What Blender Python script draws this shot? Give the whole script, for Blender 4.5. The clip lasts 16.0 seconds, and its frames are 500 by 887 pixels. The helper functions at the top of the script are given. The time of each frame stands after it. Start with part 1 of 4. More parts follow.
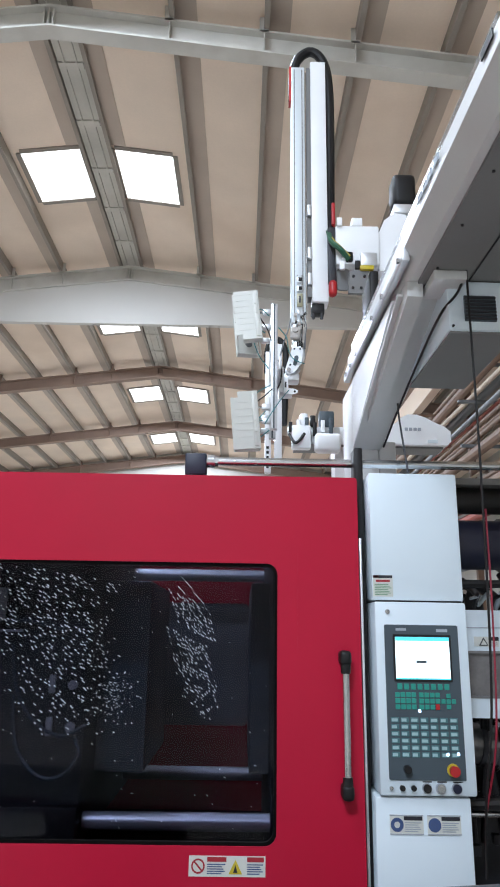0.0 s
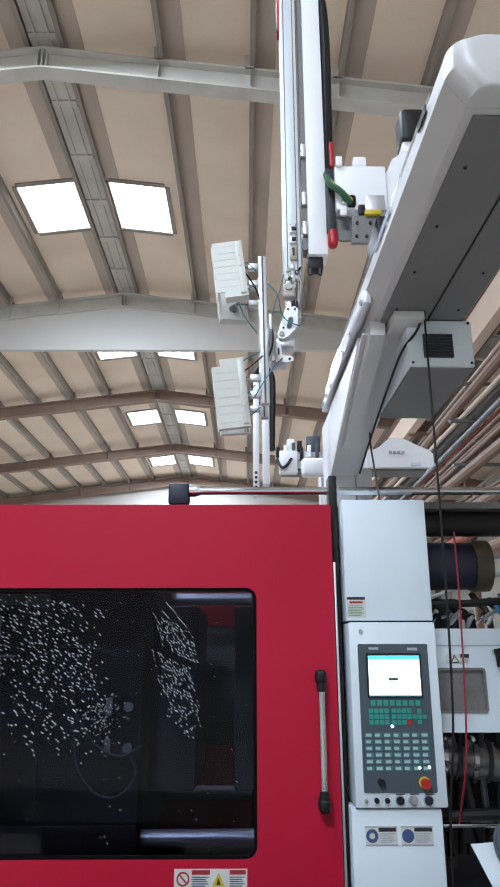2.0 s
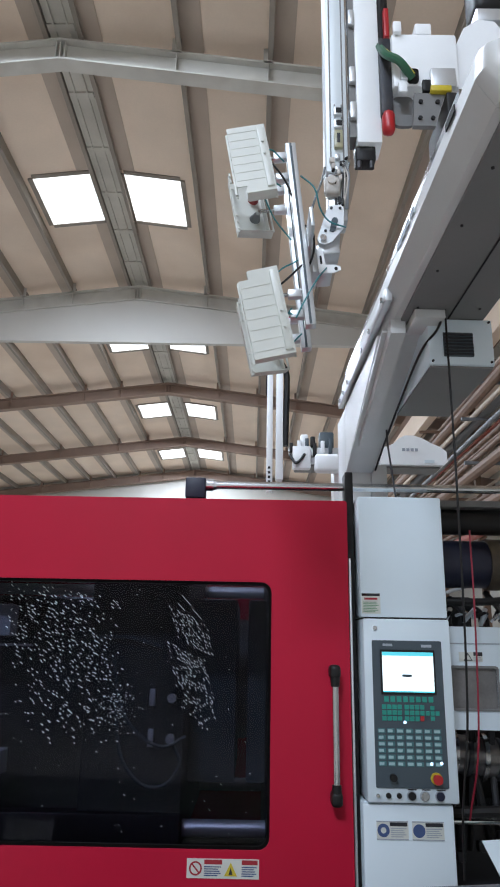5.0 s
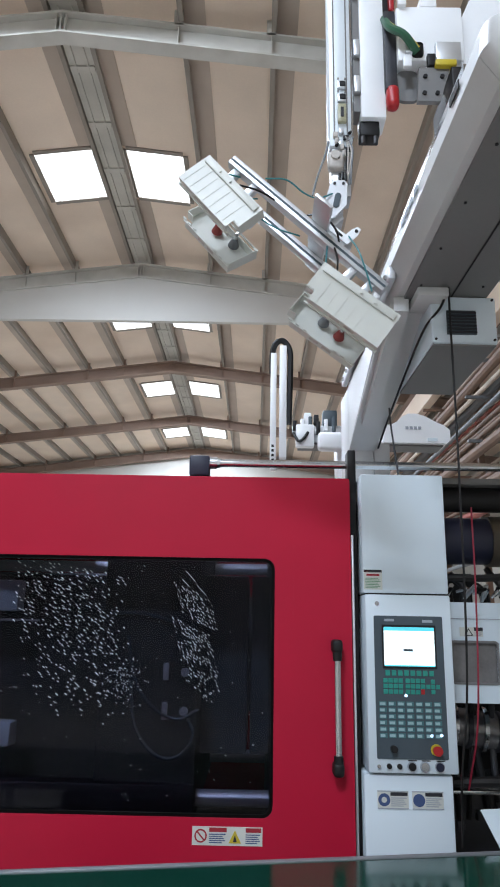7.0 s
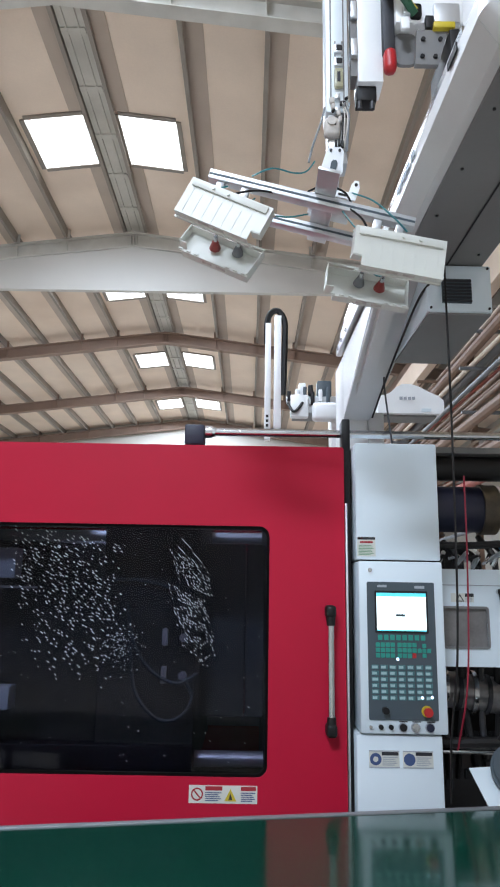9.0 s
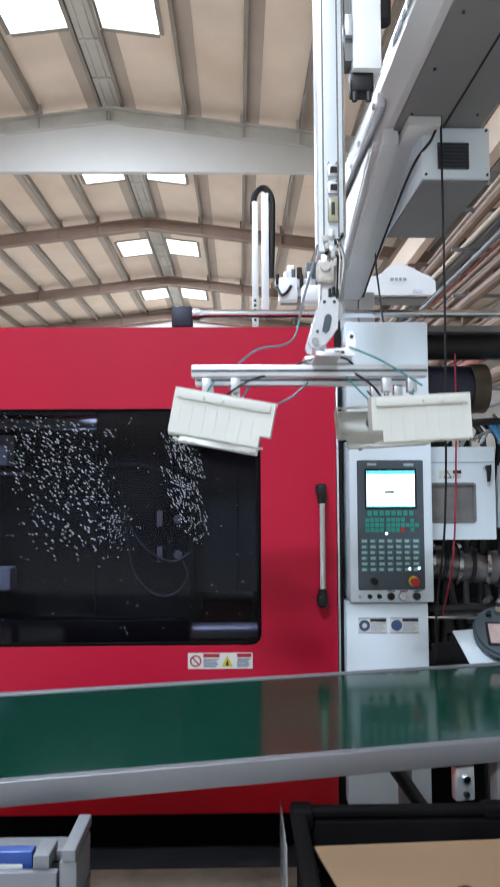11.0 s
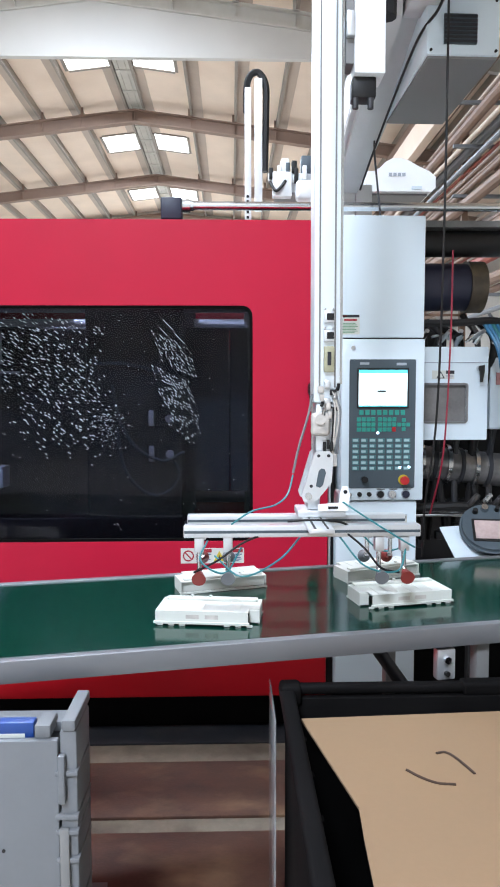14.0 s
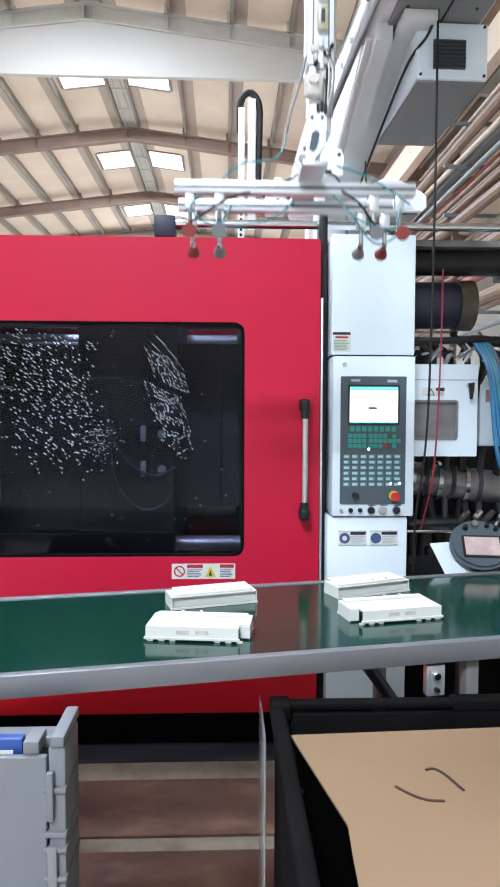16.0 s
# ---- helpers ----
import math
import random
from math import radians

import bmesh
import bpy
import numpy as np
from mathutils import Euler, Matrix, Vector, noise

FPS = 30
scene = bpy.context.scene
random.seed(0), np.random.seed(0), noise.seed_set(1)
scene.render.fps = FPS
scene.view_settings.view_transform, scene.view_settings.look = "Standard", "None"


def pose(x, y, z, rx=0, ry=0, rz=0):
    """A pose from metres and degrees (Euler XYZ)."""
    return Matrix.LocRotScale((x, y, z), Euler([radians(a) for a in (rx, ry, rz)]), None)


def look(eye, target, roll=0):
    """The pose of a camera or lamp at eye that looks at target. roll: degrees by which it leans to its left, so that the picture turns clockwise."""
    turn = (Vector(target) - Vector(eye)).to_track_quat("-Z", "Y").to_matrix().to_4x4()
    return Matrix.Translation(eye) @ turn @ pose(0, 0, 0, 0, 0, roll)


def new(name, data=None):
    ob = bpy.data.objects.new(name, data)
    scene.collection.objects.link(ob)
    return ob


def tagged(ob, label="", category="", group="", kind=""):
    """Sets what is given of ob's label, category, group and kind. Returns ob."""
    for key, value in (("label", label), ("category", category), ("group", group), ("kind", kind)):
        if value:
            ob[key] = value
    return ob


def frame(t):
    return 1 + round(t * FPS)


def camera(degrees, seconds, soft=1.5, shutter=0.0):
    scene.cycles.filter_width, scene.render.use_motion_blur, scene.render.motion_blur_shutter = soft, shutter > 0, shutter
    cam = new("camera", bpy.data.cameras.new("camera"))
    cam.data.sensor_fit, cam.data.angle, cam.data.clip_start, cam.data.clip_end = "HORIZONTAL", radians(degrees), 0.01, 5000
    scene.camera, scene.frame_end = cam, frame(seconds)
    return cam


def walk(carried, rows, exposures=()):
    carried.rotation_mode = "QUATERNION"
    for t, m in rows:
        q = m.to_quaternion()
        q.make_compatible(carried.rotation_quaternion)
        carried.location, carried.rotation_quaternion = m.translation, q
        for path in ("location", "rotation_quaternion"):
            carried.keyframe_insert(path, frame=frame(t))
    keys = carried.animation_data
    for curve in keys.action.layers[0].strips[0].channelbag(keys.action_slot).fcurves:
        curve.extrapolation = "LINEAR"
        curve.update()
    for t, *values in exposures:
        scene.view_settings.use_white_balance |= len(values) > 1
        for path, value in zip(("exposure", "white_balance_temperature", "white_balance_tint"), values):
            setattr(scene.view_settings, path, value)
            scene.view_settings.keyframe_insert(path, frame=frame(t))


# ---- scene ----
cam = camera(39.8, 16.0, soft=1.9, shutter=0.5)
PATH = [
    (0, (-0.103, -2.85, 1.667), (-0.088, -0.921, 2.195), 0.9),
    (0.5, (-0.088, -2.894, 1.665), (-0.065, -0.969, 2.208), 0.7),
    (1, (-0.005, -2.963, 1.665), (-0.003, -1.048, 2.24), 0.7),
    (1.5, (0.024, -3.016, 1.658), (0.006, -1.098, 2.224), -0.1),
    (2, (-0.007, -3.029, 1.667), (0.006, -1.116, 2.25), -0.1),
    (2.5, (-0.033, -3.041, 1.67), (-0.016, -1.133, 2.268), 0.2),
    (3, (-0.039, -3.043, 1.672), (-0.03, -1.135, 2.271), 0.6),
    (3.5, (-0.044, -3.057, 1.673), (-0.029, -1.152, 2.281), 0.8),
    (4, (-0.045, -3.057, 1.674), (-0.029, -1.15, 2.277), 1.0),
    (4.5, (-0.047, -3.043, 1.67), (-0.051, -1.131, 2.256), 1.1),
    (7, (-0.045, -3.064, 1.659), (-0.067, -1.129, 2.166), 1.1),
    (7.5, (-0.049, -3.063, 1.656), (-0.072, -1.125, 2.151), 1.3),
    (8, (-0.043, -3.065, 1.653), (-0.061, -1.122, 2.127), 1.0),
    (8.5, (-0.047, -3.077, 1.648), (-0.056, -1.13, 2.104), 1.2),
    (11, (-0.054, -3.05, 1.602), (-0.023, -1.054, 1.721), -0.3),
    (11.5, (-0.057, -3.03, 1.587), (-0.032, -1.03, 1.578), 0.1),
    (12, (-0.053, -3.023, 1.569), (-0.03, -1.026, 1.47), 0.1),
    (12.5, (-0.05, -3.026, 1.562), (-0.027, -1.031, 1.427), -0.5),
    (13, (-0.044, -3.03, 1.557), (-0.012, -1.036, 1.415), -0.4),
    (13.5, (-0.044, -3.032, 1.556), (-0.005, -1.037, 1.424), -0.3),
    (14, (-0.053, -3.033, 1.557), (0.0, -1.039, 1.414), -0.1),
    (14.5, (-0.05, -3.028, 1.553), (0.004, -1.034, 1.409), -0.2),
    (15, (-0.054, -3.032, 1.554), (0.01, -1.038, 1.408), 0.1),
    (15.5, (-0.051, -3.036, 1.556), (0.015, -1.042, 1.426), 0.1),
    (16, (-0.05, -3.046, 1.56), (0.025, -1.05, 1.461), 0.2),
]
walk(cam, [(t, look(eye, target, roll)) for t, eye, target, roll in PATH],
     exposures=[(0, -0.34), (1.5, -0.34), (2.0, -0.46), (2.5, -0.66), (3.0, -0.72), (4.5, -0.72), (8.5, -0.42), (10.0, -0.28), (11.0, -0.15), (12.0, 0.15), (12.5, 0.22), (15.0, 0.23), (16, 0.31)])


# ---- light ----
world = bpy.data.worlds.new("world")
scene.world = world
world.use_nodes = True
wn = world.node_tree.nodes
sky = wn.new("ShaderNodeTexSky")
sky.sky_type, sky.sun_disc = "NISHITA", False
sky.sun_elevation, sky.sun_rotation = radians(48), radians(200)
wn["Background"].inputs["Strength"].default_value = 0.12
world.node_tree.links.new(sky.outputs["Color"], wn["Background"].inputs["Color"])

BAYS = (-13.2, -7.4, -1.6, 4.27, 10.75, 16.6, 22.2, 27.3)   # rafters
SKYL = ((-10.4, -9.05), (-4.6, -3.25), (1.25, 2.6), (7.1, 8.46), (13.05, 14.4), (18.75, 20.1), (24.3, 25.65))
RX, RZ, SLOPE = -2.68, 9.55, 0.125


def area_lamp(name, m, sx, sy, power, color=(1, 1, 1)):
    d = bpy.data.lights.new(name, "AREA")
    d.shape, d.size, d.size_y, d.energy, d.color = "RECTANGLE", sx, sy, power, color
    ob = new(name, d)
    ob.matrix_world = m
    return ob


for (y0, y1), power in zip(SKYL[:7], (2000, 380, 980, 300, 850, 1150, 1150)):
    area_lamp("skylight_daylight", pose(RX, (y0 + y1) / 2, RZ - 0.42, 0, 0, 0), 2.6, 1.3, power, (0.73, 0.848, 1.02))


# ---- materials ----
def mat(name, color, rough=0.5, metal=0.0, vary=0.12, scale=6.0, bump=0.0, fine=90.0, spec=0.5, dirt=None, dirt_amount=0.0, stretch=(1, 1, 1), coat=0.0):
    m = bpy.data.materials.new(name)
    m.use_nodes = True
    nt = m.node_tree
    n, l = nt.nodes, nt.links
    b = n["Principled BSDF"]
    b.inputs["Roughness"].default_value = rough
    b.inputs["Metallic"].default_value = metal
    b.inputs["Specular IOR Level"].default_value = spec
    b.inputs["Coat Weight"].default_value = coat
    tc = n.new("ShaderNodeTexCoord")
    mp = n.new("ShaderNodeMapping")
    mp.inputs["Scale"].default_value = stretch
    l.new(tc.outputs["Object"], mp.inputs["Vector"])
    big = n.new("ShaderNodeTexNoise")
    big.inputs["Scale"].default_value, big.inputs["Detail"].default_value = scale, 6
    small = n.new("ShaderNodeTexNoise")
    small.inputs["Scale"].default_value, small.inputs["Detail"].default_value = fine, 3
    for t in (big, small):
        l.new(mp.outputs["Vector"], t.inputs["Vector"])
    mix = n.new("ShaderNodeMix")
    mix.data_type = "RGBA"
    c = Vector(color)
    mix.inputs[6].default_value = (*(c * (1 - vary)), 1)
    mix.inputs[7].default_value = (*(min(1, v * (1 + vary)) for v in c), 1)
    add = n.new("ShaderNodeMath")
    add.operation = "MULTIPLY_ADD"
    l.new(small.outputs["Fac"], add.inputs[0])
    add.inputs[1].default_value = 0.4
    sub = n.new("ShaderNodeMath")
    sub.operation = "MULTIPLY_ADD"
    l.new(big.outputs["Fac"], sub.inputs[0])
    sub.inputs[1].default_value, sub.inputs[2].default_value = 1.6, -0.5
    l.new(sub.outputs[0], add.inputs[2])
    l.new(add.outputs[0], mix.inputs[0])
    out = mix.outputs[2]
    if dirt:
        ramp = n.new("ShaderNodeMapRange")
        ramp.inputs[1].default_value, ramp.inputs[2].default_value = 0.5, 0.72
        ramp.inputs[4].default_value = dirt_amount
        stain = n.new("ShaderNodeTexNoise")
        stain.inputs["Scale"].default_value, stain.inputs["Detail"].default_value = scale * 0.6, 8
        l.new(mp.outputs["Vector"], stain.inputs["Vector"])
        l.new(stain.outputs["Fac"], ramp.inputs[0])
        mx = n.new("ShaderNodeMix")
        mx.data_type = "RGBA"
        mx.inputs[7].default_value = (*dirt, 1)
        l.new(ramp.outputs[0], mx.inputs[0])
        l.new(out, mx.inputs[6])
        out = mx.outputs[2]
    l.new(out, b.inputs["Base Color"])
    rr = n.new("ShaderNodeMath")
    rr.operation = "MULTIPLY_ADD"
    l.new(big.outputs["Fac"], rr.inputs[0])
    rr.inputs[1].default_value, rr.inputs[2].default_value = 0.25 * rough, rough * 0.88
    l.new(rr.outputs[0], b.inputs["Roughness"])
    if bump:
        bp = n.new("ShaderNodeBump")
        bp.inputs["Strength"].default_value, bp.inputs["Distance"].default_value = bump, 0.004
        l.new(small.outputs["Fac"], bp.inputs["Height"])
        l.new(bp.outputs["Normal"], b.inputs["Normal"])
    return m


def glow(name, color, strength):
    m = bpy.data.materials.new(name)
    m.use_nodes = True
    b = m.node_tree.nodes["Principled BSDF"]
    b.inputs["Base Color"].default_value = (*color, 1)
    b.inputs["Emission Color"].default_value = (*color, 1)
    b.inputs["Emission Strength"].default_value = strength
    return m


RED = mat("red_paint", (0.455, 0.0088, 0.036), 0.42, vary=0.06, scale=2.0, bump=0.05, fine=220, spec=0.2, dirt=(0.36, 0.014, 0.03), dirt_amount=0.3)
REDDARK = mat("red_paint_skirt", (0.50, 0.005, 0.014), 0.45, vary=0.06, scale=3.0, dirt=(0.30, 0.01, 0.015), dirt_amount=0.3, spec=0.3)
WHITE = mat("white_paint", (0.67, 0.75, 0.80), 0.42, vary=0.03, scale=3.0, bump=0.04, fine=260)
BEAMP = mat("robot_beam_paint", (0.58, 0.58, 0.57), 0.4, vary=0.05, scale=3.0, dirt=(0.40, 0.38, 0.35), dirt_amount=0.35)
ROBOT = mat("robot_white", (0.88, 0.89, 0.90), 0.35, vary=0.04, scale=4.0)
ALU = mat("aluminium", (0.66, 0.675, 0.69), 0.38, metal=0.7, vary=0.08, scale=8, stretch=(1, 1, 1))
ARMP = mat("anodised_arm_profile", (0.72, 0.77, 0.80), 0.4, metal=0.15, vary=0.05, scale=5, stretch=(4, 4, 0.3))
TAPE = mat("beige_tape", (0.50, 0.46, 0.42), 0.6, vary=0.25, scale=40, bump=0.3)
STEEL = mat("steel", (0.55, 0.56, 0.57), 0.22, metal=1.0, vary=0.1, scale=20)
BLACK = mat("black_plastic", (0.012, 0.011, 0.011), 0.5, vary=0.2, spec=0.3)
DARK = mat("dark_metal", (0.03, 0.03, 0.035), 0.5, metal=0.3, vary=0.4, scale=5, dirt=(0.10, 0.08, 0.06), dirt_amount=0.4)
# grey of plain parts, also used to paint shade under white ones
GREYU = mat("grey_parts_and_shade", (0.18, 0.176, 0.172), 0.55, vary=0.1, scale=3)
PANELGREY = mat("panel_grey", (0.055, 0.075, 0.09), 0.5, vary=0.1)
CREAM = mat("roof_lining", (0.83, 0.68, 0.55), 0.9, vary=0.10, scale=0.8, dirt=(0.66, 0.49, 0.36), dirt_amount=0.45, fine=30)
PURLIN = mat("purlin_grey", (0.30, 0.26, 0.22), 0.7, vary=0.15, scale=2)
# tone of the purlins' soft shadow on the lining
SHADOWBAND = mat("purlin_shadow_band", (0.50, 0.41, 0.335), 0.85, vary=0.12, scale=1.2, dirt=(0.42, 0.34, 0.27), dirt_amount=0.4)
RIDGE = mat("ridge_steel", (0.54, 0.51, 0.45), 0.7, vary=0.18, scale=1.5, dirt=(0.3, 0.27, 0.23), dirt_amount=0.5)
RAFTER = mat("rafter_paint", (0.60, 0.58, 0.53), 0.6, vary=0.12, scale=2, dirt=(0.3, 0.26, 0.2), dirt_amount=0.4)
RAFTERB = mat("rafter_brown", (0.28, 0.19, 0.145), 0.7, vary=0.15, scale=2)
FASCIA = mat("fascia_white", (0.60, 0.58, 0.54), 0.6, vary=0.06, scale=0.8)
BELT = mat("belt_green", (0.0022, 0.028, 0.018), 0.13, vary=0.12, scale=3, bump=0.02, fine=300, coat=0.2)
CONCRETE = mat("concrete", (0.50, 0.46, 0.41), 0.75, vary=0.25, scale=1.6, bump=0.3, dirt=(0.16, 0.13, 0.10), dirt_amount=0.6)
BROWNB = mat("brown_sheet", (0.080, 0.034, 0.019), 0.7, vary=0.5, scale=7, dirt=(0.21, 0.12, 0.06), dirt_amount=0.75, stretch=(0.8, 1.5, 1), bump=0.2)
CARD = mat("cardboard", (0.205, 0.125, 0.066), 0.85, vary=0.06, scale=4, bump=0.05)
CRATEG = mat("crate_grey", (0.15, 0.155, 0.163), 0.5, vary=0.08, scale=5)
PLASTW = mat("white_plastic", (0.62, 0.625, 0.575), 0.38, vary=0.03, scale=10)
WALLM = mat("wall_cladding", (0.55, 0.52, 0.47), 0.8, vary=0.1, scale=1)
BLUE = mat("blue_plastic", (0.012, 0.05, 0.22), 0.4)
NAVY = mat("navy_block", (0.010, 0.012, 0.032), 0.5)
REDP = mat("red_plastic", (0.42, 0.015, 0.018), 0.4)
SILICONE = mat("suction_rubber", (0.22, 0.03, 0.025), 0.5)
TEAL = mat("pneumatic_tube", (0.03, 0.20, 0.22), 0.35)
TEALKEY = mat("green_key", (0.02, 0.28, 0.22), 0.5)
YELLOW = mat("yellow_plastic", (0.55, 0.42, 0.03), 0.45)
CRATEB = mat("black_crate_plastic", (0.005, 0.0045, 0.0045), 0.7, vary=0.3, scale=8, spec=0.04)
SKYGLOW = glow("skylight_glazing", (0.93, 0.97, 1.0), 3.0)
SCREEN = glow("lcd_white", (0.80, 0.95, 1.0), 1.5)
CYAN = glow("lcd_cyan", (0.10, 0.62, 0.72), 0.9)
LED = glow("blue_led", (0.55, 0.75, 1.0), 3.0)


# ---- builders ----
def box(bm, x0, x1, y0, y1, z0, z1, bevel=0.0, seg=2):
    r = bmesh.ops.create_cube(bm, size=1.0, matrix=Matrix.LocRotScale(((x0 + x1) / 2, (y0 + y1) / 2, (z0 + z1) / 2), None, (x1 - x0, y1 - y0, z1 - z0)))
    if bevel:
        ed = list({e for v in r["verts"] for e in v.link_edges})
        bmesh.ops.bevel(bm, geom=ed, offset=bevel, segments=seg, affect="EDGES", profile=0.5)
    return bm


def B(*a, **k):
    return box(bmesh.new(), *a, **k)


def rod(bm, p0, p1, r0, r1=None, seg=16):
    p0, p1 = Vector(p0), Vector(p1)
    d = p1 - p0
    m = Matrix.Translation((p0 + p1) / 2) @ d.to_track_quat("Z", "Y").to_matrix().to_4x4()
    bmesh.ops.create_cone(bm, cap_ends=True, segments=seg, radius1=r0, radius2=r0 if r1 is None else r1, depth=d.length, matrix=m)
    return bm


def R(p0, p1, r0, r1=None, seg=16):
    return rod(bmesh.new(), p0, p1, r0, r1, seg)


def smooth_path(pts, steps=6):
    p = [Vector(q) for q in pts]
    p = [p[0] * 2 - p[1]] + p + [p[-1] * 2 - p[-2]]
    out = []
    for i in range(1, len(p) - 2):
        for s in range(steps):
            t = s / steps
            a, b, c, d = p[i - 1:i + 3]
            out.append(0.5 * (2 * b + (c - a) * t + (2 * a - 5 * b + 4 * c - d) * t * t + (3 * b - a - 3 * c + d) * t ** 3))
    return out + [p[-2]]


def hose(bm, pts, r, seg=8, steps=6):
    path = smooth_path(pts, steps)
    rings = []
    side = None
    for i, q in enumerate(path):
        d = (path[min(i + 1, len(path) - 1)] - path[max(i - 1, 0)]).normalized()
        side = d.orthogonal() if side is None else side - d * side.dot(d)
        side.normalize()
        up = d.cross(side)
        rings.append([bm.verts.new(q + r * (side * math.cos(2 * math.pi * k / seg) + up * math.sin(2 * math.pi * k / seg))) for k in range(seg)])
    for a, b in zip(rings, rings[1:]):
        for k in range(seg):
            bm.faces.new((a[k], a[(k + 1) % seg], b[(k + 1) % seg], b[k]))
    bm.faces.new(rings[0][::-1]), bm.faces.new(rings[-1])
    return bm


def HOSE(pts, r, **k):
    return hose(bmesh.new(), pts, r, **k)


def prism(bm, outline, axis, a0, a1):
    """Extrudes an outline of (u, v) along axis x, y or z from a0 to a1."""
    def put(u, v, a):
        return {"x": (a, u, v), "y": (u, a, v), "z": (u, v, a)}[axis]
    lo = [bm.verts.new(put(u, v, a0)) for u, v in outline]
    hi = [bm.verts.new(put(u, v, a1)) for u, v in outline]
    n = len(lo)
    bm.faces.new(lo), bm.faces.new(hi[::-1])
    for i in range(n):
        bm.faces.new((lo[i], hi[i], hi[(i + 1) % n], lo[(i + 1) % n]))
    bmesh.ops.recalc_face_normals(bm, faces=bm.faces)
    return bm


def P(outline, axis, a0, a1):
    return prism(bmesh.new(), outline, axis, a0, a1)


def rounded(x0, x1, z0, z1, r, n=5):
    pts = []
    for cx, cz, a in ((x1 - r, z1 - r, 0), (x0 + r, z1 - r, 90), (x0 + r, z0 + r, 180), (x1 - r, z0 + r, 270)):
        for i in range(n + 1):
            t = radians(a + 90 * i / n)
            pts.append((cx + r * math.cos(t), cz + r * math.sin(t)))
    return pts


def finish(name, bm, material):
    me = bpy.data.meshes.new(name)
    bmesh.ops.recalc_face_normals(bm, faces=bm.faces)
    for f in bm.faces:
        f.smooth = True
    bm.to_mesh(me)
    bm.free()
    me.set_sharp_from_angle(angle=radians(32))
    me.materials.append(material)
    return me


def thing(name, loc, label, category, group=""):
    ob = new(name)
    ob.location = loc
    ob.empty_display_size = 0.1
    return tagged(ob, label, category, group)


def base_of(ob):
    return ob.location if ob.parent is None else base_of(ob.parent)


def part(name, bm, material, parent, label=""):
    """One mesh under a thing or a part; bm is in the place's metres (or the thing's own, if that stands at the origin)."""
    bmesh.ops.translate(bm, verts=bm.verts, vec=-base_of(parent))
    ob = new(name, finish(name, bm, material))
    ob.parent = parent
    return tagged(ob, label)


def solo(name, bm, material, label, category, group="", kind=""):
    return tagged(new(name, finish(name, bm, material)), label, category, group, kind)


def struct(name, bm, material, label, category):
    return solo(name, bm, material, label, category, kind="structure")


# ---- hall ----
def roof_z(x):
    return RZ - SLOPE * abs(x - RX)


X0, X1, Y0, Y1 = -14.0, 9.0, -15.0, 27.6
struct("floor", B(X0, X1, Y0, Y1, -0.2, 0.0), CONCRETE, "stained grey concrete factory floor", "floor")
for nm, a in (("wall_west", (X0 - 0.2, X0, Y0, Y1, 0, 9.6)), ("wall_east", (X1, X1 + 0.2, Y0, Y1, 0, 9.6)), ("wall_north", (X0, X1, Y1, Y1 + 0.2, 0, 10))):
    struct(nm, B(*a), WALLM, "pale painted cladding wall of the hall", "wall")
struct("wall_south", B(X0, X1, Y0 - 0.2, Y0, 0, 10), WALLM, "pale painted cladding wall of the hall", "wall")


def ceiling():
    """Sloping lining in strips between the purlins, open where the skylights are."""
    bm = bmesh.new()
    def strip(xa, xb, ya, yb):
        za, zb = roof_z(xa), roof_z(xb)
        prism(bm, [(xa, za), (xb, zb), (xb, zb + 0.12), (xa, za + 0.12)], "y", ya, yb)
    for side in (-1, 1):
        near, far = RX + side * 0.3, RX + side * 1.28
        xs = sorted((near, far))
        y = Y0
        for a, b in SKYL:
            strip(xs[0], xs[1], y, a)
            y = b
        strip(xs[0], xs[1], y, Y1)
        edge = X0 if side < 0 else X1
        strip(*sorted((far, edge)), Y0, Y1)
        strip(*sorted((RX, near)), Y0, Y1)
    return struct("ceiling", bm, CREAM, "cream insulated roof lining, slightly stained", "ceiling")


ceiling()


def skylight(y0, y1, side, n):
    xa, xb = sorted((RX + side * 0.3, RX + side * 1.28))
    t = thing("window_%d" % n, ((xa + xb) / 2, (y0 + y1) / 2, roof_z(xb)), "bright daylit roof skylight in a grey metal frame", "skylight", "roof skylights")
    t["kind"] = "structure"
    bm = bmesh.new()
    prism(bm, [(xa, roof_z(xa) - 0.012), (xb, roof_z(xb) - 0.012), (xb, roof_z(xb) + 0.01), (xa, roof_z(xa) + 0.01)], "y", y0, y1)
    part("pane", bm, SKYGLOW, t, "glowing translucent glazing")
    bm = bmesh.new()
    w = 0.08
    for ya, yb in ((y0 - w, y0), (y1, y1 + w)):
        prism(bm, [(xa, roof_z(xa) - 0.03), (xb, roof_z(xb) - 0.03), (xb, roof_z(xb) + 0.02), (xa, roof_z(xa) + 0.02)], "y", ya, yb)
    for xc, xd in ((xa - w, xa), (xb, xb + w)):
        prism(bm, [(xc, roof_z(xc) - 0.03), (xd, roof_z(xd) - 0.03), (xd, roof_z(xd) + 0.02), (xc, roof_z(xc) + 0.02)], "y", y0, y1)
    part("frame", bm, PURLIN, t)


k = 0
for y0, y1 in SKYL:
    for side in (-1, 1):
        k += 1
        skylight(y0, y1, side, k)

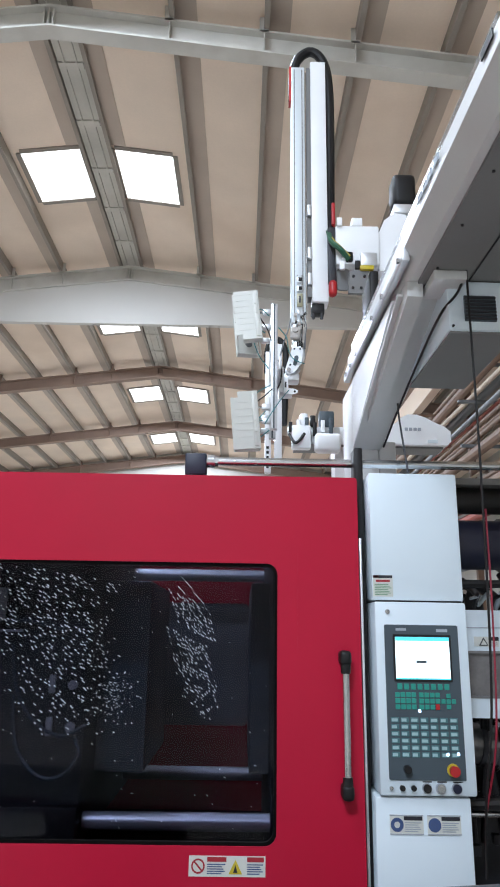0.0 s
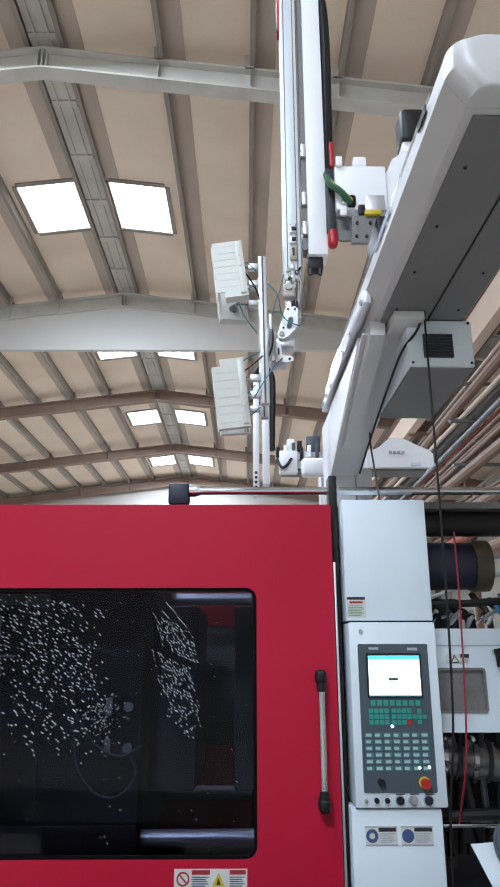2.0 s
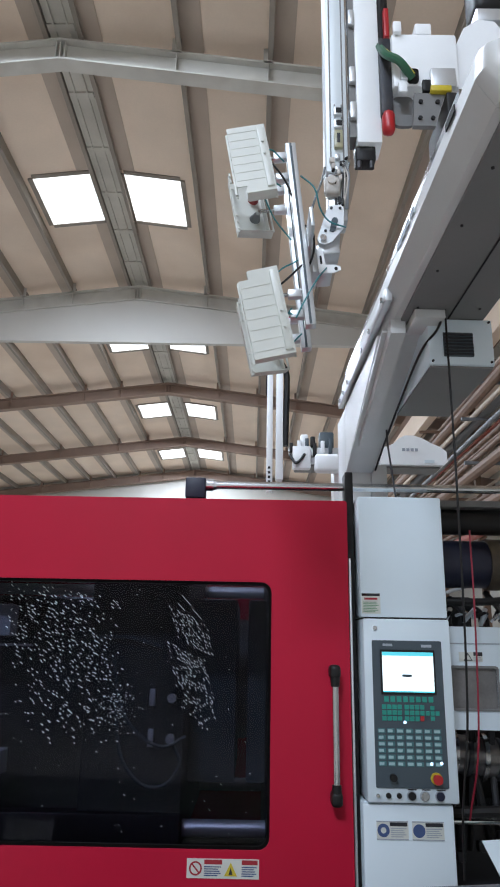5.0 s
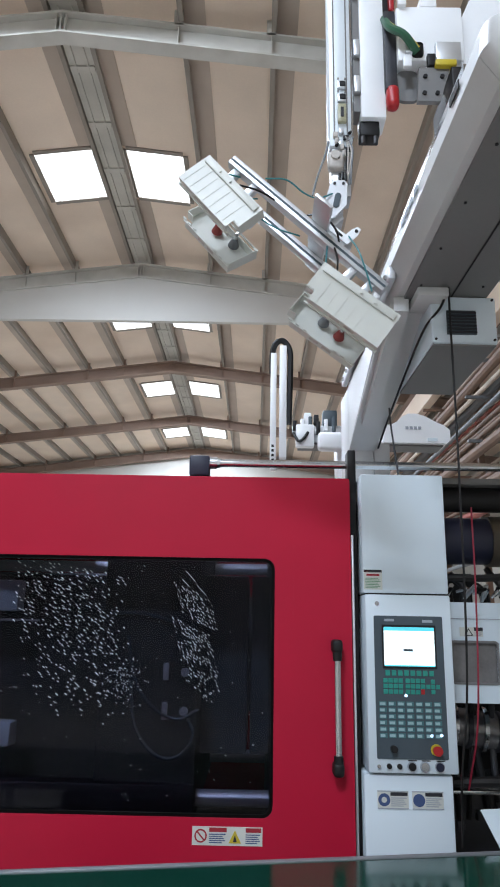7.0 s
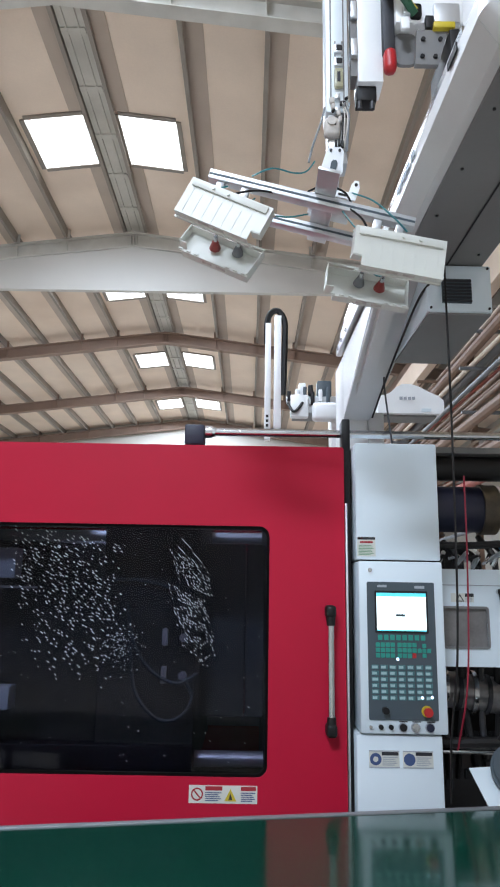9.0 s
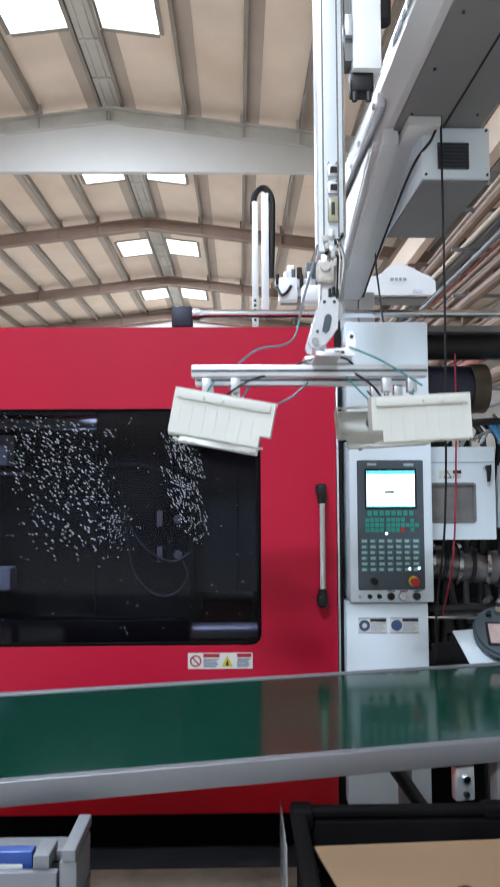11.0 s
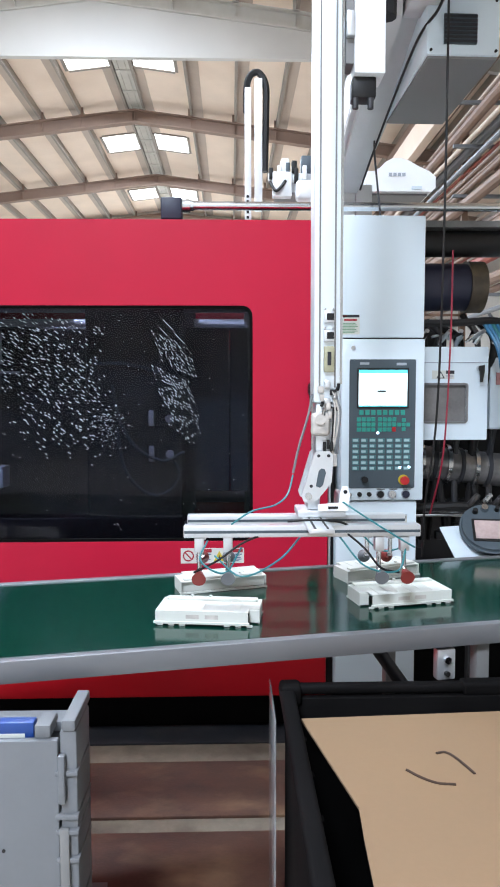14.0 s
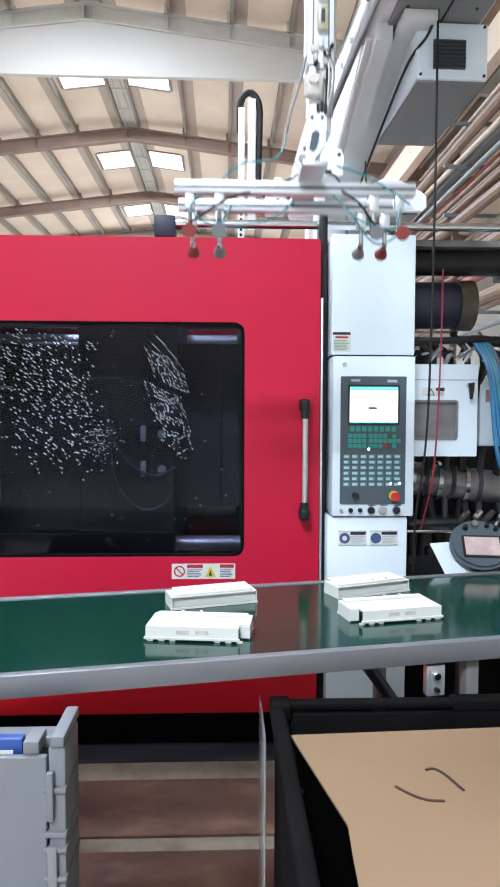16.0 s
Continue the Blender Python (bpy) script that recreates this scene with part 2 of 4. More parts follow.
# purlins: a hanging web at the side of the ridge, a foot flange, and a flat band painted as its shadow on the lining
for i, dx in enumerate((-10.2, -9.1, -8.0, -6.9, -5.8, -4.72, -3.61, -2.52, -1.44, -0.20, 0.20, 1.53, 2.73, 3.88, 5.0, 6.1, 7.2, 8.3, 9.4, 10.5)):
    x, s_ = RX + dx, (1 if dx > 0 else -1)
    z = roof_z(x) - 0.004
    def span(u0, u1, z0, z1, m):
        box(m, *sorted((x + s_ * u0, x + s_ * u1)), Y0, Y1, z0, z1)
    bm = bmesh.new()
    deep = 0.19 if abs(dx) > 0.3 else 0.10
    span(0.0, 0.012, z - deep, z, bm)
    span(0.0, 0.065, z - deep - 0.012, z - deep, bm)
    span(0.053, 0.065, z - deep, z - deep + 0.018, bm)
    struct("trim_purlin_%d" % i, bm, PURLIN, "long grey steel roof purlin", "purlin")
    if abs(dx) < 0.3:
        continue
    # band in the shadow's colour, on the side away from the ridge
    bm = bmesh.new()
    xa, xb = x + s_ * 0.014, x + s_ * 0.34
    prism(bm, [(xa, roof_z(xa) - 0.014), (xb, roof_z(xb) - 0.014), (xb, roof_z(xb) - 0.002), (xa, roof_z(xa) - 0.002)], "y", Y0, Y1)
    struct("trim_strip_%d" % i, bm, SHADOWBAND, "flat grey-brown band standing for the purlin shadow", "strip")
bm = B(RX - 0.185, RX + 0.185, Y0, Y1, RZ - 0.09, RZ - 0.08)
for u in (-0.09, 0.09):
    box(bm, RX + u - 0.012, RX + u + 0.012, Y0, Y1, RZ - 0.12, RZ - 0.09)
for j in range(36):
    box(bm, RX - 0.18, RX + 0.18, -14.5 + 1.16 * j, -14.38 + 1.16 * j, RZ - 0.115, RZ - 0.091)
# the same painted shadow beside the ridge, left out at the skylights
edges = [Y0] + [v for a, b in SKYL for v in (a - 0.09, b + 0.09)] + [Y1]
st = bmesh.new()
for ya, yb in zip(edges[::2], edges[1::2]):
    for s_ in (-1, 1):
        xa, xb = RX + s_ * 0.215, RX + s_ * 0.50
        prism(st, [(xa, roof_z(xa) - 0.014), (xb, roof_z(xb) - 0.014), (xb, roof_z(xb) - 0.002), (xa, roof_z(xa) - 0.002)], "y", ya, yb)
struct("trim_strip_ridge", st, SHADOWBAND, "flat grey-brown bands standing for the ridge purlin shadows", "strip")
struct("trim_ridge", bm, RIDGE, "grey pressed steel ridge lining with cross ties", "ridge")


def rafter(y, depth, material, n, label, web=0.03, plate=None):
    bm = bmesh.new()
    top = 0.22
    xs = (X0, RX, X1)
    def band(z0, z1, ya, yb, m=bm):
        out = [(x, roof_z(x) - z0) for x in xs] + [(x, roof_z(x) - z1) for x in reversed(xs)]
        prism(m, out, "y", ya, yb)
    band(top, top + 0.03, y - 0.11, y + 0.11)
    band(top + 0.03, top + depth - 0.03, y - web / 2, y + web / 2)
    band(top + depth - 0.03, top + depth, y - 0.11, y + 0.11)
    for dx in (-0.06, 0.0, 0.06):
        box(bm, RX + dx - 0.008, RX + dx + 0.008, y - 0.10, y + 0.10, RZ - top - depth + 0.03, RZ - top - 0.06)
    for dx in (-6.9, -4.72, -2.52, -1.44, 1.53, 2.73, 3.88, 6.1):
        x = RX + dx
        box(bm, x - 0.006, x + 0.006, y - 0.10, y - web / 2, roof_z(x) - top - depth + 0.03, roof_z(x) - top - 0.035)
        box(bm, x - 0.06, x + 0.06, y - 0.11, y - 0.10, roof_z(x) - top - 0.03, roof_z(x) - 0.02)
    struct("trim_rafter_%d" % n, bm, material, label, "rafter")
    if plate:
        bm = bmesh.new()
        drop = top + depth + 0.002
        out = [(x, roof_z(x) - drop) for x in xs] + [(X1, roof_z(X1) - drop - 0.2), (RX + 6, plate), (RX - 6, plate), (X0, roof_z(X0) - drop - 0.2)]
        prism(bm, out, "y", y - 0.06, y + 0.06)
        struct("trim_fascia_%d" % n, bm, FASCIA, "deep smooth white fascia board, level along its foot", "fascia")


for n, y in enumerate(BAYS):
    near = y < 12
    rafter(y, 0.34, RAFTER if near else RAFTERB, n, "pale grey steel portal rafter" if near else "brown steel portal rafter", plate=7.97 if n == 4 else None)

# ---- machine ----
DX0, DX1, DZ0, DZ1 = -2.9, 0.372, 0.19, 2.305
WX0, WX1, WZ0, WZ1 = -2.35, 0.04, 0.905, 1.94


def ring_plate(outer, inner, y0, y1):
    """A plate with an opening: outer and inner outlines with the same number of points."""
    bm = bmesh.new()
    loops = [[bm.verts.new((u, y, v)) for u, v in pts] for y in (y0, y1) for pts in (outer, inner)]
    n = len(outer)
    for i in range(n):
        j = (i + 1) % n
        of, inf, ob_, ib = loops
        bm.faces.new((of[i], of[j], inf[j], inf[i]))
        bm.faces.new((ob_[j], ob_[i], ib[i], ib[j]))
        bm.faces.new((of[j], of[i], ob_[i], ob_[j]))
        bm.faces.new((inf[i], inf[j], ib[j], ib[i]))
    return bm


GLASS = bpy.data.materials.new("smoked_polycarbonate")
GLASS.use_nodes = True
_n, _l = GLASS.node_tree.nodes, GLASS.node_tree.links
_b = _n["Principled BSDF"]
_b.inputs["Base Color"].default_value = (0.13, 0.135, 0.185, 1)
_b.inputs["Roughness"].default_value = 0.03
_b.inputs["Transmission Weight"].default_value = 1.0
_b.inputs["IOR"].default_value = 1.22
_b.inputs["Specular IOR Level"].default_value = 0.9


CLEAR = bpy.data.materials.new("clear_acrylic")
CLEAR.use_nodes = True
_c = CLEAR.node_tree.nodes["Principled BSDF"]
_c.inputs["Base Color"].default_value = (0.85, 0.86, 0.86, 1)
_c.inputs["Roughness"].default_value = 0.12
_c.inputs["Transmission Weight"].default_value = 0.8
_c.inputs["IOR"].default_value = 1.45


def machine():
    m = thing("machine_guard_door", (-1.2, 0.0, DZ0), "red painted sliding guard door with a smoked window", "machine door")
    door = part("door_panel", ring_plate(rounded(DX0, DX1, 0.62, DZ1, 0.012), rounded(WX0, WX1, WZ0, WZ1, 0.045), 0.0, 0.05), RED, m, "glossy red steel door leaf")
    part("window", P(rounded(WX0 - 0.02, WX1 + 0.02, WZ0 - 0.02, WZ1 + 0.02, 0.05), "y", 0.022, 0.028), GLASS, m, "smoked clear plastic window, scratched and splashed").visible_shadow = False
    part("gasket", ring_plate(rounded(WX0 - 0.002, WX1 + 0.002, WZ0 - 0.002, WZ1 + 0.002, 0.046), rounded(WX0 + 0.012, WX1 - 0.012, WZ0 + 0.012, WZ1 - 0.012, 0.038), 0.006, 0.021), CRATEB, m)
    part("skirt", B(DX0, DX1 - 0.002, 0.008, 0.06, DZ0, 0.617, bevel=0.006), REDDARK, m, "red lower skirt panel")
    part("edge_strip", B(DX1 + 0.004, DX1 + 0.014, 0.0, 0.05, 0.62, 2.05, bevel=0.003), ALU, m)
    h = part("handle", R((0.301, -0.06, 1.12), (0.301, -0.06, 1.56), 0.0135, seg=20), STEEL, m, "brushed steel bar handle")
    for z, s in ((1.575, 1), (1.10, -1)):
        bm = B(0.279, 0.323, -0.082, 0.0, z - 0.025, z + 0.03, bevel=0.015, seg=3)
        rod(bm, (0.301, -0.06, z), (0.301, -0.06, z - s * 0.055), 0.021, 0.018)
        part("handle_mount", bm, BLACK, h, "black plastic handle mount")
    for dx in (0.12,):
        part("seam", B(dx, dx + 0.003, -0.0012, 0.0, 1.6, 2.0), RED, m)
    return m


door = machine()


def sign(name, x0, x1, z0, z1, y, cells, label):
    """A printed sticker: a thin plate, cells of (u0, u1, v0, v1, material) in fractions of it."""
    t = thing(name, ((x0 + x1) / 2, y, z0), label, "sticker")
    part("plate", B(x0, x1, y - 0.002, y, z0, z1), PLASTW, t)
    for u0, u1, v0, v1, m in cells:
        part("print", B(x0 + u0 * (x1 - x0), x0 + u1 * (x1 - x0), y - 0.0032, y - 0.002, z0 + v0 * (z1 - z0), z0 + v1 * (z1 - z0)), m, t)
    return t


DARKRED = mat("print_red", (0.35, 0.02, 0.03), 0.6)
PBLUE = mat("print_blue", (0.05, 0.085, 0.2), 0.6)
PGREY = mat("print_grey", (0.35, 0.38, 0.42), 0.6)
PBLACK = mat("print_black", (0.02, 0.02, 0.025), 0.6)
PGREEN = mat("print_green", (0.15, 0.30, 0.18), 0.6)


def text_lines(u0, u1, v0, v1, n, m):
    return [(u0, u0 + (u1 - u0) * (0.75 + 0.25 * ((i * 37) % 10) / 10), v0 + (v1 - v0) * (i + 0.25) / n, v0 + (v1 - v0) * (i + 0.7) / n, m) for i in range(n)]


def disc(t, x, z, y, r0, r1, m, seg=24):
    bm = bmesh.new()
    o = [(x + r1 * math.cos(2 * math.pi * i / seg), z + r1 * math.sin(2 * math.pi * i / seg)) for i in range(seg)]
    if r0:
        q = [(x + r0 * math.cos(2 * math.pi * i / seg), z + r0 * math.sin(2 * math.pi * i / seg)) for i in range(seg)]
        bm.free()
        bm = ring_plate(o, q, y - 0.0034, y - 0.002)
    else:
        prism(bm, o, "y", y - 0.0034, y - 0.002)
    part("symbol", bm, m, t)


s = sign("door_warning_sticker", -0.281, 0.0, 0.806, 0.874, 0.0,
         [(0.24, 0.49, 0.72, 0.95, DARKRED), (0.76, 0.98, 0.72, 0.95, DARKRED)] + text_lines(0.24, 0.49, 0.1, 0.65, 5, PBLUE) + text_lines(0.76, 0.98, 0.1, 0.65, 5, PBLUE), "white warning sticker with red headers and two safety symbols")
disc(s, -0.247, 0.84, 0.0, 0.019, 0.025, DARKRED)
part("symbol", P([(-0.262, 0.852), (-0.258, 0.856), (-0.232, 0.828), (-0.236, 0.824)], "y", -0.0038, -0.002), DARKRED, s)
part("symbol", P([(-0.135, 0.815), (-0.085, 0.815), (-0.11, 0.862)], "y", -0.0036, -0.002), YELLOW, s, "yellow warning triangle")
part("symbol", P([(-0.118, 0.82), (-0.102, 0.82), (-0.11, 0.846)], "y", -0.0044, -0.0036), PBLACK, s)


def console():
    """Tall operator column: upper cover, control head, lower cover."""
    c = thing("control_console", (0.6, 0.0, 0.2), "tall white control console with keypad and lit screen", "control panel")
    part("upper_cover", B(0.42, 0.79, -0.012, 0.5, 1.80, 2.325, bevel=0.008), WHITE, c, "plain white upper cover")
    part("head", B(0.425, 0.79, -0.03, 0.5, 1.088, 1.794, bevel=0.008), WHITE, c, "white control head")
    part("lower_cover", B(0.408, 0.768, -0.012, 0.5, 0.22, 1.082, bevel=0.008), WHITE, c, "plain white lower cover")
    y = -0.03
    p = part("panel", P(rounded(0.46, 0.75, 1.143, 1.706, 0.006), "y", y - 0.004, y + 0.01), PANELGREY, c, "dark grey membrane panel")
    f = y - 0.004
    part("screen_bezel", P(rounded(0.492, 0.719, 1.493, 1.669, 0.004), "y", f - 0.004, f), BLACK, p)
    part("screen", B(0.5, 0.711, f - 0.006, f - 0.004, 1.502, 1.66), SCREEN, p, "lit white screen")
    part("screen_bar", B(0.5, 0.711, f - 0.007, f - 0.006, 1.645, 1.66), CYAN, p)
    part("screen_bar", B(0.5, 0.711, f - 0.007, f - 0.006, 1.502, 1.507), CYAN, p)
    part("screen_mark", B(0.58, 0.62, f - 0.007, f - 0.006, 1.562, 1.572), PANELGREY, p)
    part("logo", B(0.505, 0.545, f - 0.002, f, 1.683, 1.693), PGREY, p)
    part("logo", B(0.665, 0.708, f - 0.002, f, 1.680, 1.691), PGREY, p)
    def key(x0, x1, z0, z1, m, name="key"):
        part(name, B(x0, x1, f - 0.003, f, z0, z1, bevel=0.0012, seg=1), m, p)
    for i in range(8):
        key(0.503 + i * 0.026, 0.522 + i * 0.026, 1.464, 1.486, TEALKEY)
    for r in range(3):
        for i in range(4):
            key(0.493 + i * 0.021, 0.511 + i * 0.021, 1.392 + r * 0.022, 1.410 + r * 0.022, TEALKEY)
            if i < 3 or r > 0:
                key(0.585 + i * 0.021, 0.603 + i * 0.021, 1.392 + r * 0.022, 1.410 + r * 0.022, TEALKEY)
    key(0.648, 0.664, 1.392, 1.412, REDP, "stop_key")
    for dx, dz in ((0, 0), (-0.02, 0), (0.02, 0), (0, 0.02), (0, -0.02)):
        key(0.69 + dx, 0.707 + dx, 1.414 + dz, 1.431 + dz, TEALKEY, "arrow_key")
    KEYW = mat("key_face", (0.34, 0.50, 0.52), 0.5)
    KEYD = mat("key_frame", (0.06, 0.16, 0.17), 0.5)
    for r in range(6):
        for i in range(7):
            x, z = 0.473 + i * 0.0375, 1.222 + r * 0.0245
            q = part("key", B(x, x + 0.031, f - 0.0025, f, z, z + 0.019, bevel=0.001, seg=1), KEYD, p)
            part("key_face", B(x + 0.003, x + 0.022 + 0.004 * ((i + r) % 2), f - 0.0035, f - 0.0025, z + 0.004, z + 0.015), KEYW, q)
    for x, z in ((0.672, 1.224), (0.712, 1.226), (0.573, 1.377)):
        part("led", R((x + 0.012, f - 0.004, z + 0.01), (x + 0.012, f, z + 0.01), 0.006, seg=10), LED, p, "lit blue lamp")
    part("key_switch", R((0.528, f - 0.022, 1.182), (0.528, f, 1.182), 0.014), BLACK, p)
    e = part("emergency_stop_collar", R((0.70, f - 0.008, 1.18), (0.70, f, 1.18), 0.0225, seg=24), YELLOW, p, "yellow collar")
    part("emergency_stop", R((0.70, f - 0.035, 1.18), (0.70, f - 0.008, 1.18), 0.019, 0.016, seg=24), REDP, p, "red mushroom button")
    for x, r, m in ((0.466, 0.007, STEEL), (0.508, 0.010, BLACK), (0.55, 0.010, BLACK), (0.60, 0.015, BLACK), (0.652, 0.016, STEEL), (0.712, 0.016, NAVY)):
        q = part("push_button", R((x, y - 0.012, 1.116), (x, y, 1.116), r, seg=20), m, c)
        if r > 0.012:
            part("button_ring", R((x, y - 0.004, 1.116), (x, y, 1.116), r + 0.004, seg=20), PGREY, q)
    for x in (0.585, 0.64, 0.70):
        part("button_label", B(x, x + 0.035, y - 0.0015, y, 1.136, 1.140), PBLACK, c)
    part("lock", R((0.475, y - 0.006, 1.756), (0.475, y, 1.756), 0.009), STEEL, c)
    part("hinge_gap", B(0.436, 0.78, -0.008, 0.3, 1.793, 1.801), BLACK, c)
    return c


console()
sign("console_caution_sticker", 0.425, 0.505, 1.815, 1.90, -0.012, [(0.02, 0.98, 0.86, 0.99, PBLACK), (0.03, 0.3, 0.88, 0.97, DARKRED), (0.15, 0.85, 0.68, 0.78, DARKRED)] + text_lines(0.08, 0.95, 0.05, 0.6, 7, PGREEN), "small caution sticker with dark header")
for n, x in (("headset", 0.46), ("goggles", 0.60)):
    s = sign("safety_sticker", x, x + 0.125, 0.955, 1.022, -0.012, [(0.0, 1, 0.94, 1, PGREY), (0.0, 1, 0, 0.06, PGREY), (0.42, 0.97, 0.72, 0.92, PBLACK)] + text_lines(0.44, 0.96, 0.12, 0.66, 5, PGREY), "small white safety sticker with blue round symbol")
    disc(s, x + 0.027, 0.988, -0.012, 0.011 if n == "headset" else 0, 0.024, PBLUE)

# rail over the door
r = thing("door_rail", (0.4, 0.14, 2.36), "polished steel door rail with end blocks", "rail")
part("bar", R((-0.36, 0.14, 2.40), (3.2, 0.14, 2.40), 0.019, seg=20), STEEL, r)
part("end_block", B(-0.363, -0.27, 0.09, 0.19, 2.33, 2.425, bevel=0.006), NAVY, r, "dark blue end block")
part("collar", R((-0.27, 0.14, 2.40), (-0.235, 0.14, 2.40), 0.03), STEEL, r)
part("nut", R((-0.235, 0.14, 2.40), (-0.22, 0.14, 2.40), 0.024, seg=6), STEEL, r)
part("roller_bracket", B(0.377, 0.414, 0.08, 0.18, 2.23, 2.46, bevel=0.006), BLACK, r)

# machine body behind the door
body = thing("moulding_machine", (0.0, 1.0, 0.0), "dark moulding machine body with steel base", "machine")
# near-black base also carries the dark shade below the skirt
part("base", B(-3.0, 3.4, 0.12, 1.9, 0.0, 0.62), CRATEB, body)
part("post", B(0.374, 0.408, 0.06, 0.6, 0.02, 2.25), BLACK, body)
part("fixed_platen", B(0.03, 0.37, 0.35, 1.6, 0.62, 2.2, bevel=0.02), DARK, body, "dark fixed platen")
part("fixed_mould", B(-0.06, 0.03, 0.55, 1.4, 1.05, 1.9, bevel=0.01), PANELGREY, body)
part("top_cover", B(-3.0, -1.1, 0.12, 1.85, 2.27, 2.29), DARK, body)
part("rear_guard", ring_plate(rounded(-3.0, 0.37, 0.6, 2.27, 0.01), rounded(-2.2, -0.05, 1.1, 1.85, 0.04), 1.8, 1.85), RED, body, "red rear guard")
part("rear_window", B(-2.25, 0.0, 1.82, 1.83, 1.05, 1.9), CRATEG, body, "grey rear window")
part("end_guard", B(-3.05, -3.0, 0.06, 1.85, 0.2, 2.29), RED, body)
for y, z in ((0.40, 0.89), (1.45, 0.89), (0.48, 2.0), (1.45, 2.0)):
    part("tie_bar", R((-2.9, y, z), (0.1, y, z), 0.036, seg=24), ALU, body, "polished steel tie bar")
part("valve_box", B(-1.5, -1.14, 0.2, 0.3, 1.70, 1.84, bevel=0.006), WHITE, body, "white valve box")
part("valve_strip", B(-1.5, -1.05, 0.25, 0.27, 1.655, 1.665), ALU, body)
part("valve_box", B(-1.5, -1.12, 0.2, 0.3, 1.12, 1.22, bevel=0.006), WHITE, body)

# origin at the closed position
platen = thing("moving_platen", (0, 0, 0), "dark moving platen with mould half and hoses", "mould")
part("plate", B(-0.75, -0.29, 0.30, 1.65, 0.80, 2.15, bevel=0.02), DARK, platen)
part("mould", B(-0.29, -0.065, 0.55, 1.4, 1.05, 1.9, bevel=0.01), PANELGREY, platen)
part("foot", B(-2.0, -0.29, 0.26, 0.36, 0.66, 0.97, bevel=0.01), BLACK, platen)
part("toggle", B(-1.9, -0.75, 0.5, 1.4, 0.9, 1.9, bevel=0.05), DARK, platen)
for pts in ([(-0.62, 0.28, 1.60), (-0.58, 0.26, 1.42), (-0.50, 0.25, 1.30), (-0.38, 0.25, 1.24), (-0.28, 0.28, 1.28)], [(-0.60, 0.28, 1.40), (-0.56, 0.25, 1.20), (-0.46, 0.24, 1.09), (-0.36, 0.24, 1.09), (-0.30, 0.25, 1.17), (-0.33, 0.28, 1.24)], [(-0.7, 0.29, 1.70), (-0.55, 0.27, 1.70), (-0.4, 0.28, 1.66)]):
    part("hose", HOSE(pts, 0.008), PANELGREY, platen, "pale grey cooling hose")
for z in (1.44, 1.27):
    part("fitting", B(-0.45, -0.425, 0.27, 0.295, z - 0.035, z + 0.04, bevel=0.004), ALU, platen)
    part("fitting", R((-0.35, 0.27, z), (-0.35, 0.298, z), 0.02, seg=12), ALU, platen)


def splash():
    """Dried spray on the window: many short streaks in two fans."""
    rng = random.Random(4)
    bm = bmesh.new()
    def streak(x, z, a, l, w):
        ca, sa = math.cos(a), math.sin(a)
        q = [(-l, -w * 0.5), (l, -w), (l * 1.1, w * 0.4), (-l * 0.9, w)]
        v = [bm.verts.new((x + u * ca - k * sa, y, z + u * sa + k * ca)) for y in (0.0195, 0.0215) for u, k in q]
        bm.faces.new(v[:4]), bm.faces.new(v[7:3:-1])
        for i in range(4):
            bm.faces.new((v[i], v[(i + 1) % 4], v[4 + (i + 1) % 4], v[4 + i]))
    for r in range(46):
        for c in range(34):
            u, v = c * 0.0155, r * 0.0165
            x, z = -1.09 + u + (r % 3) * 0.004, 1.925 - v - u * 0.16
            keep = 0.95 - max(0, v - 0.30) * 2.6 - max(0, 0.18 - u - v * 0.15) * 2.5 - max(0, u - 0.37 - 0.12 * v) * 7
            if v > 0.28:
                keep -= max(0, 0.22 - u) * 2
            if rng.random() < keep * 0.58:
                streak(x + rng.uniform(-.006, .006), z + rng.uniform(-.006, .006), radians(-32 + rng.uniform(-9, 9)), rng.uniform(.0025, .0075), rng.uniform(.0011, .0018))
    for r in range(36):
        for c in range(14):
            u, v = c * 0.012, r * 0.0125
            x, z = -0.40 + u + 0.12 * math.sin(min(1.3, v / 0.32)) - 0.055 * (v > 0.14), 1.83 - v - u * 0.45
            if rng.random() < 0.8 - abs(u - 0.07) * 5 - max(0, v - 0.25) * 2.4:
                streak(x + rng.uniform(-.004, .004), z + rng.uniform(-.004, .004), radians(-48 + rng.uniform(-8, 8)), rng.uniform(.0025, .007), rng.uniform(.0010, .0016))
    for x, z, l in ((-0.33, 1.86, 0.03), (-0.28, 1.80, 0.03), (-0.35, 1.83, 0.022)):
        streak(x, z, radians(-45), l, 0.0012)
    for _ in range(110):
        streak(rng.gauss(-0.61, 0.05), rng.gauss(1.42, 0.045), rng.uniform(-1.5, 0.2), rng.uniform(.001, .004), rng.uniform(.0006, .0014))
    for _ in range(90):
        streak(rng.uniform(-1.15, 0.0), rng.uniform(0.95, 1.9), rng.uniform(-1.2, 0.3), rng.uniform(.001, .004), rng.uniform(.0004, .001))
    return tagged(part("dried_splashes", bm, SPLASH, door, "whitish dried splashes and scratches"), kind="stuff")


SPLASH = mat("dried_splash", (0.56, 0.60, 0.68), 0.4, vary=0.2, scale=40)
splash()

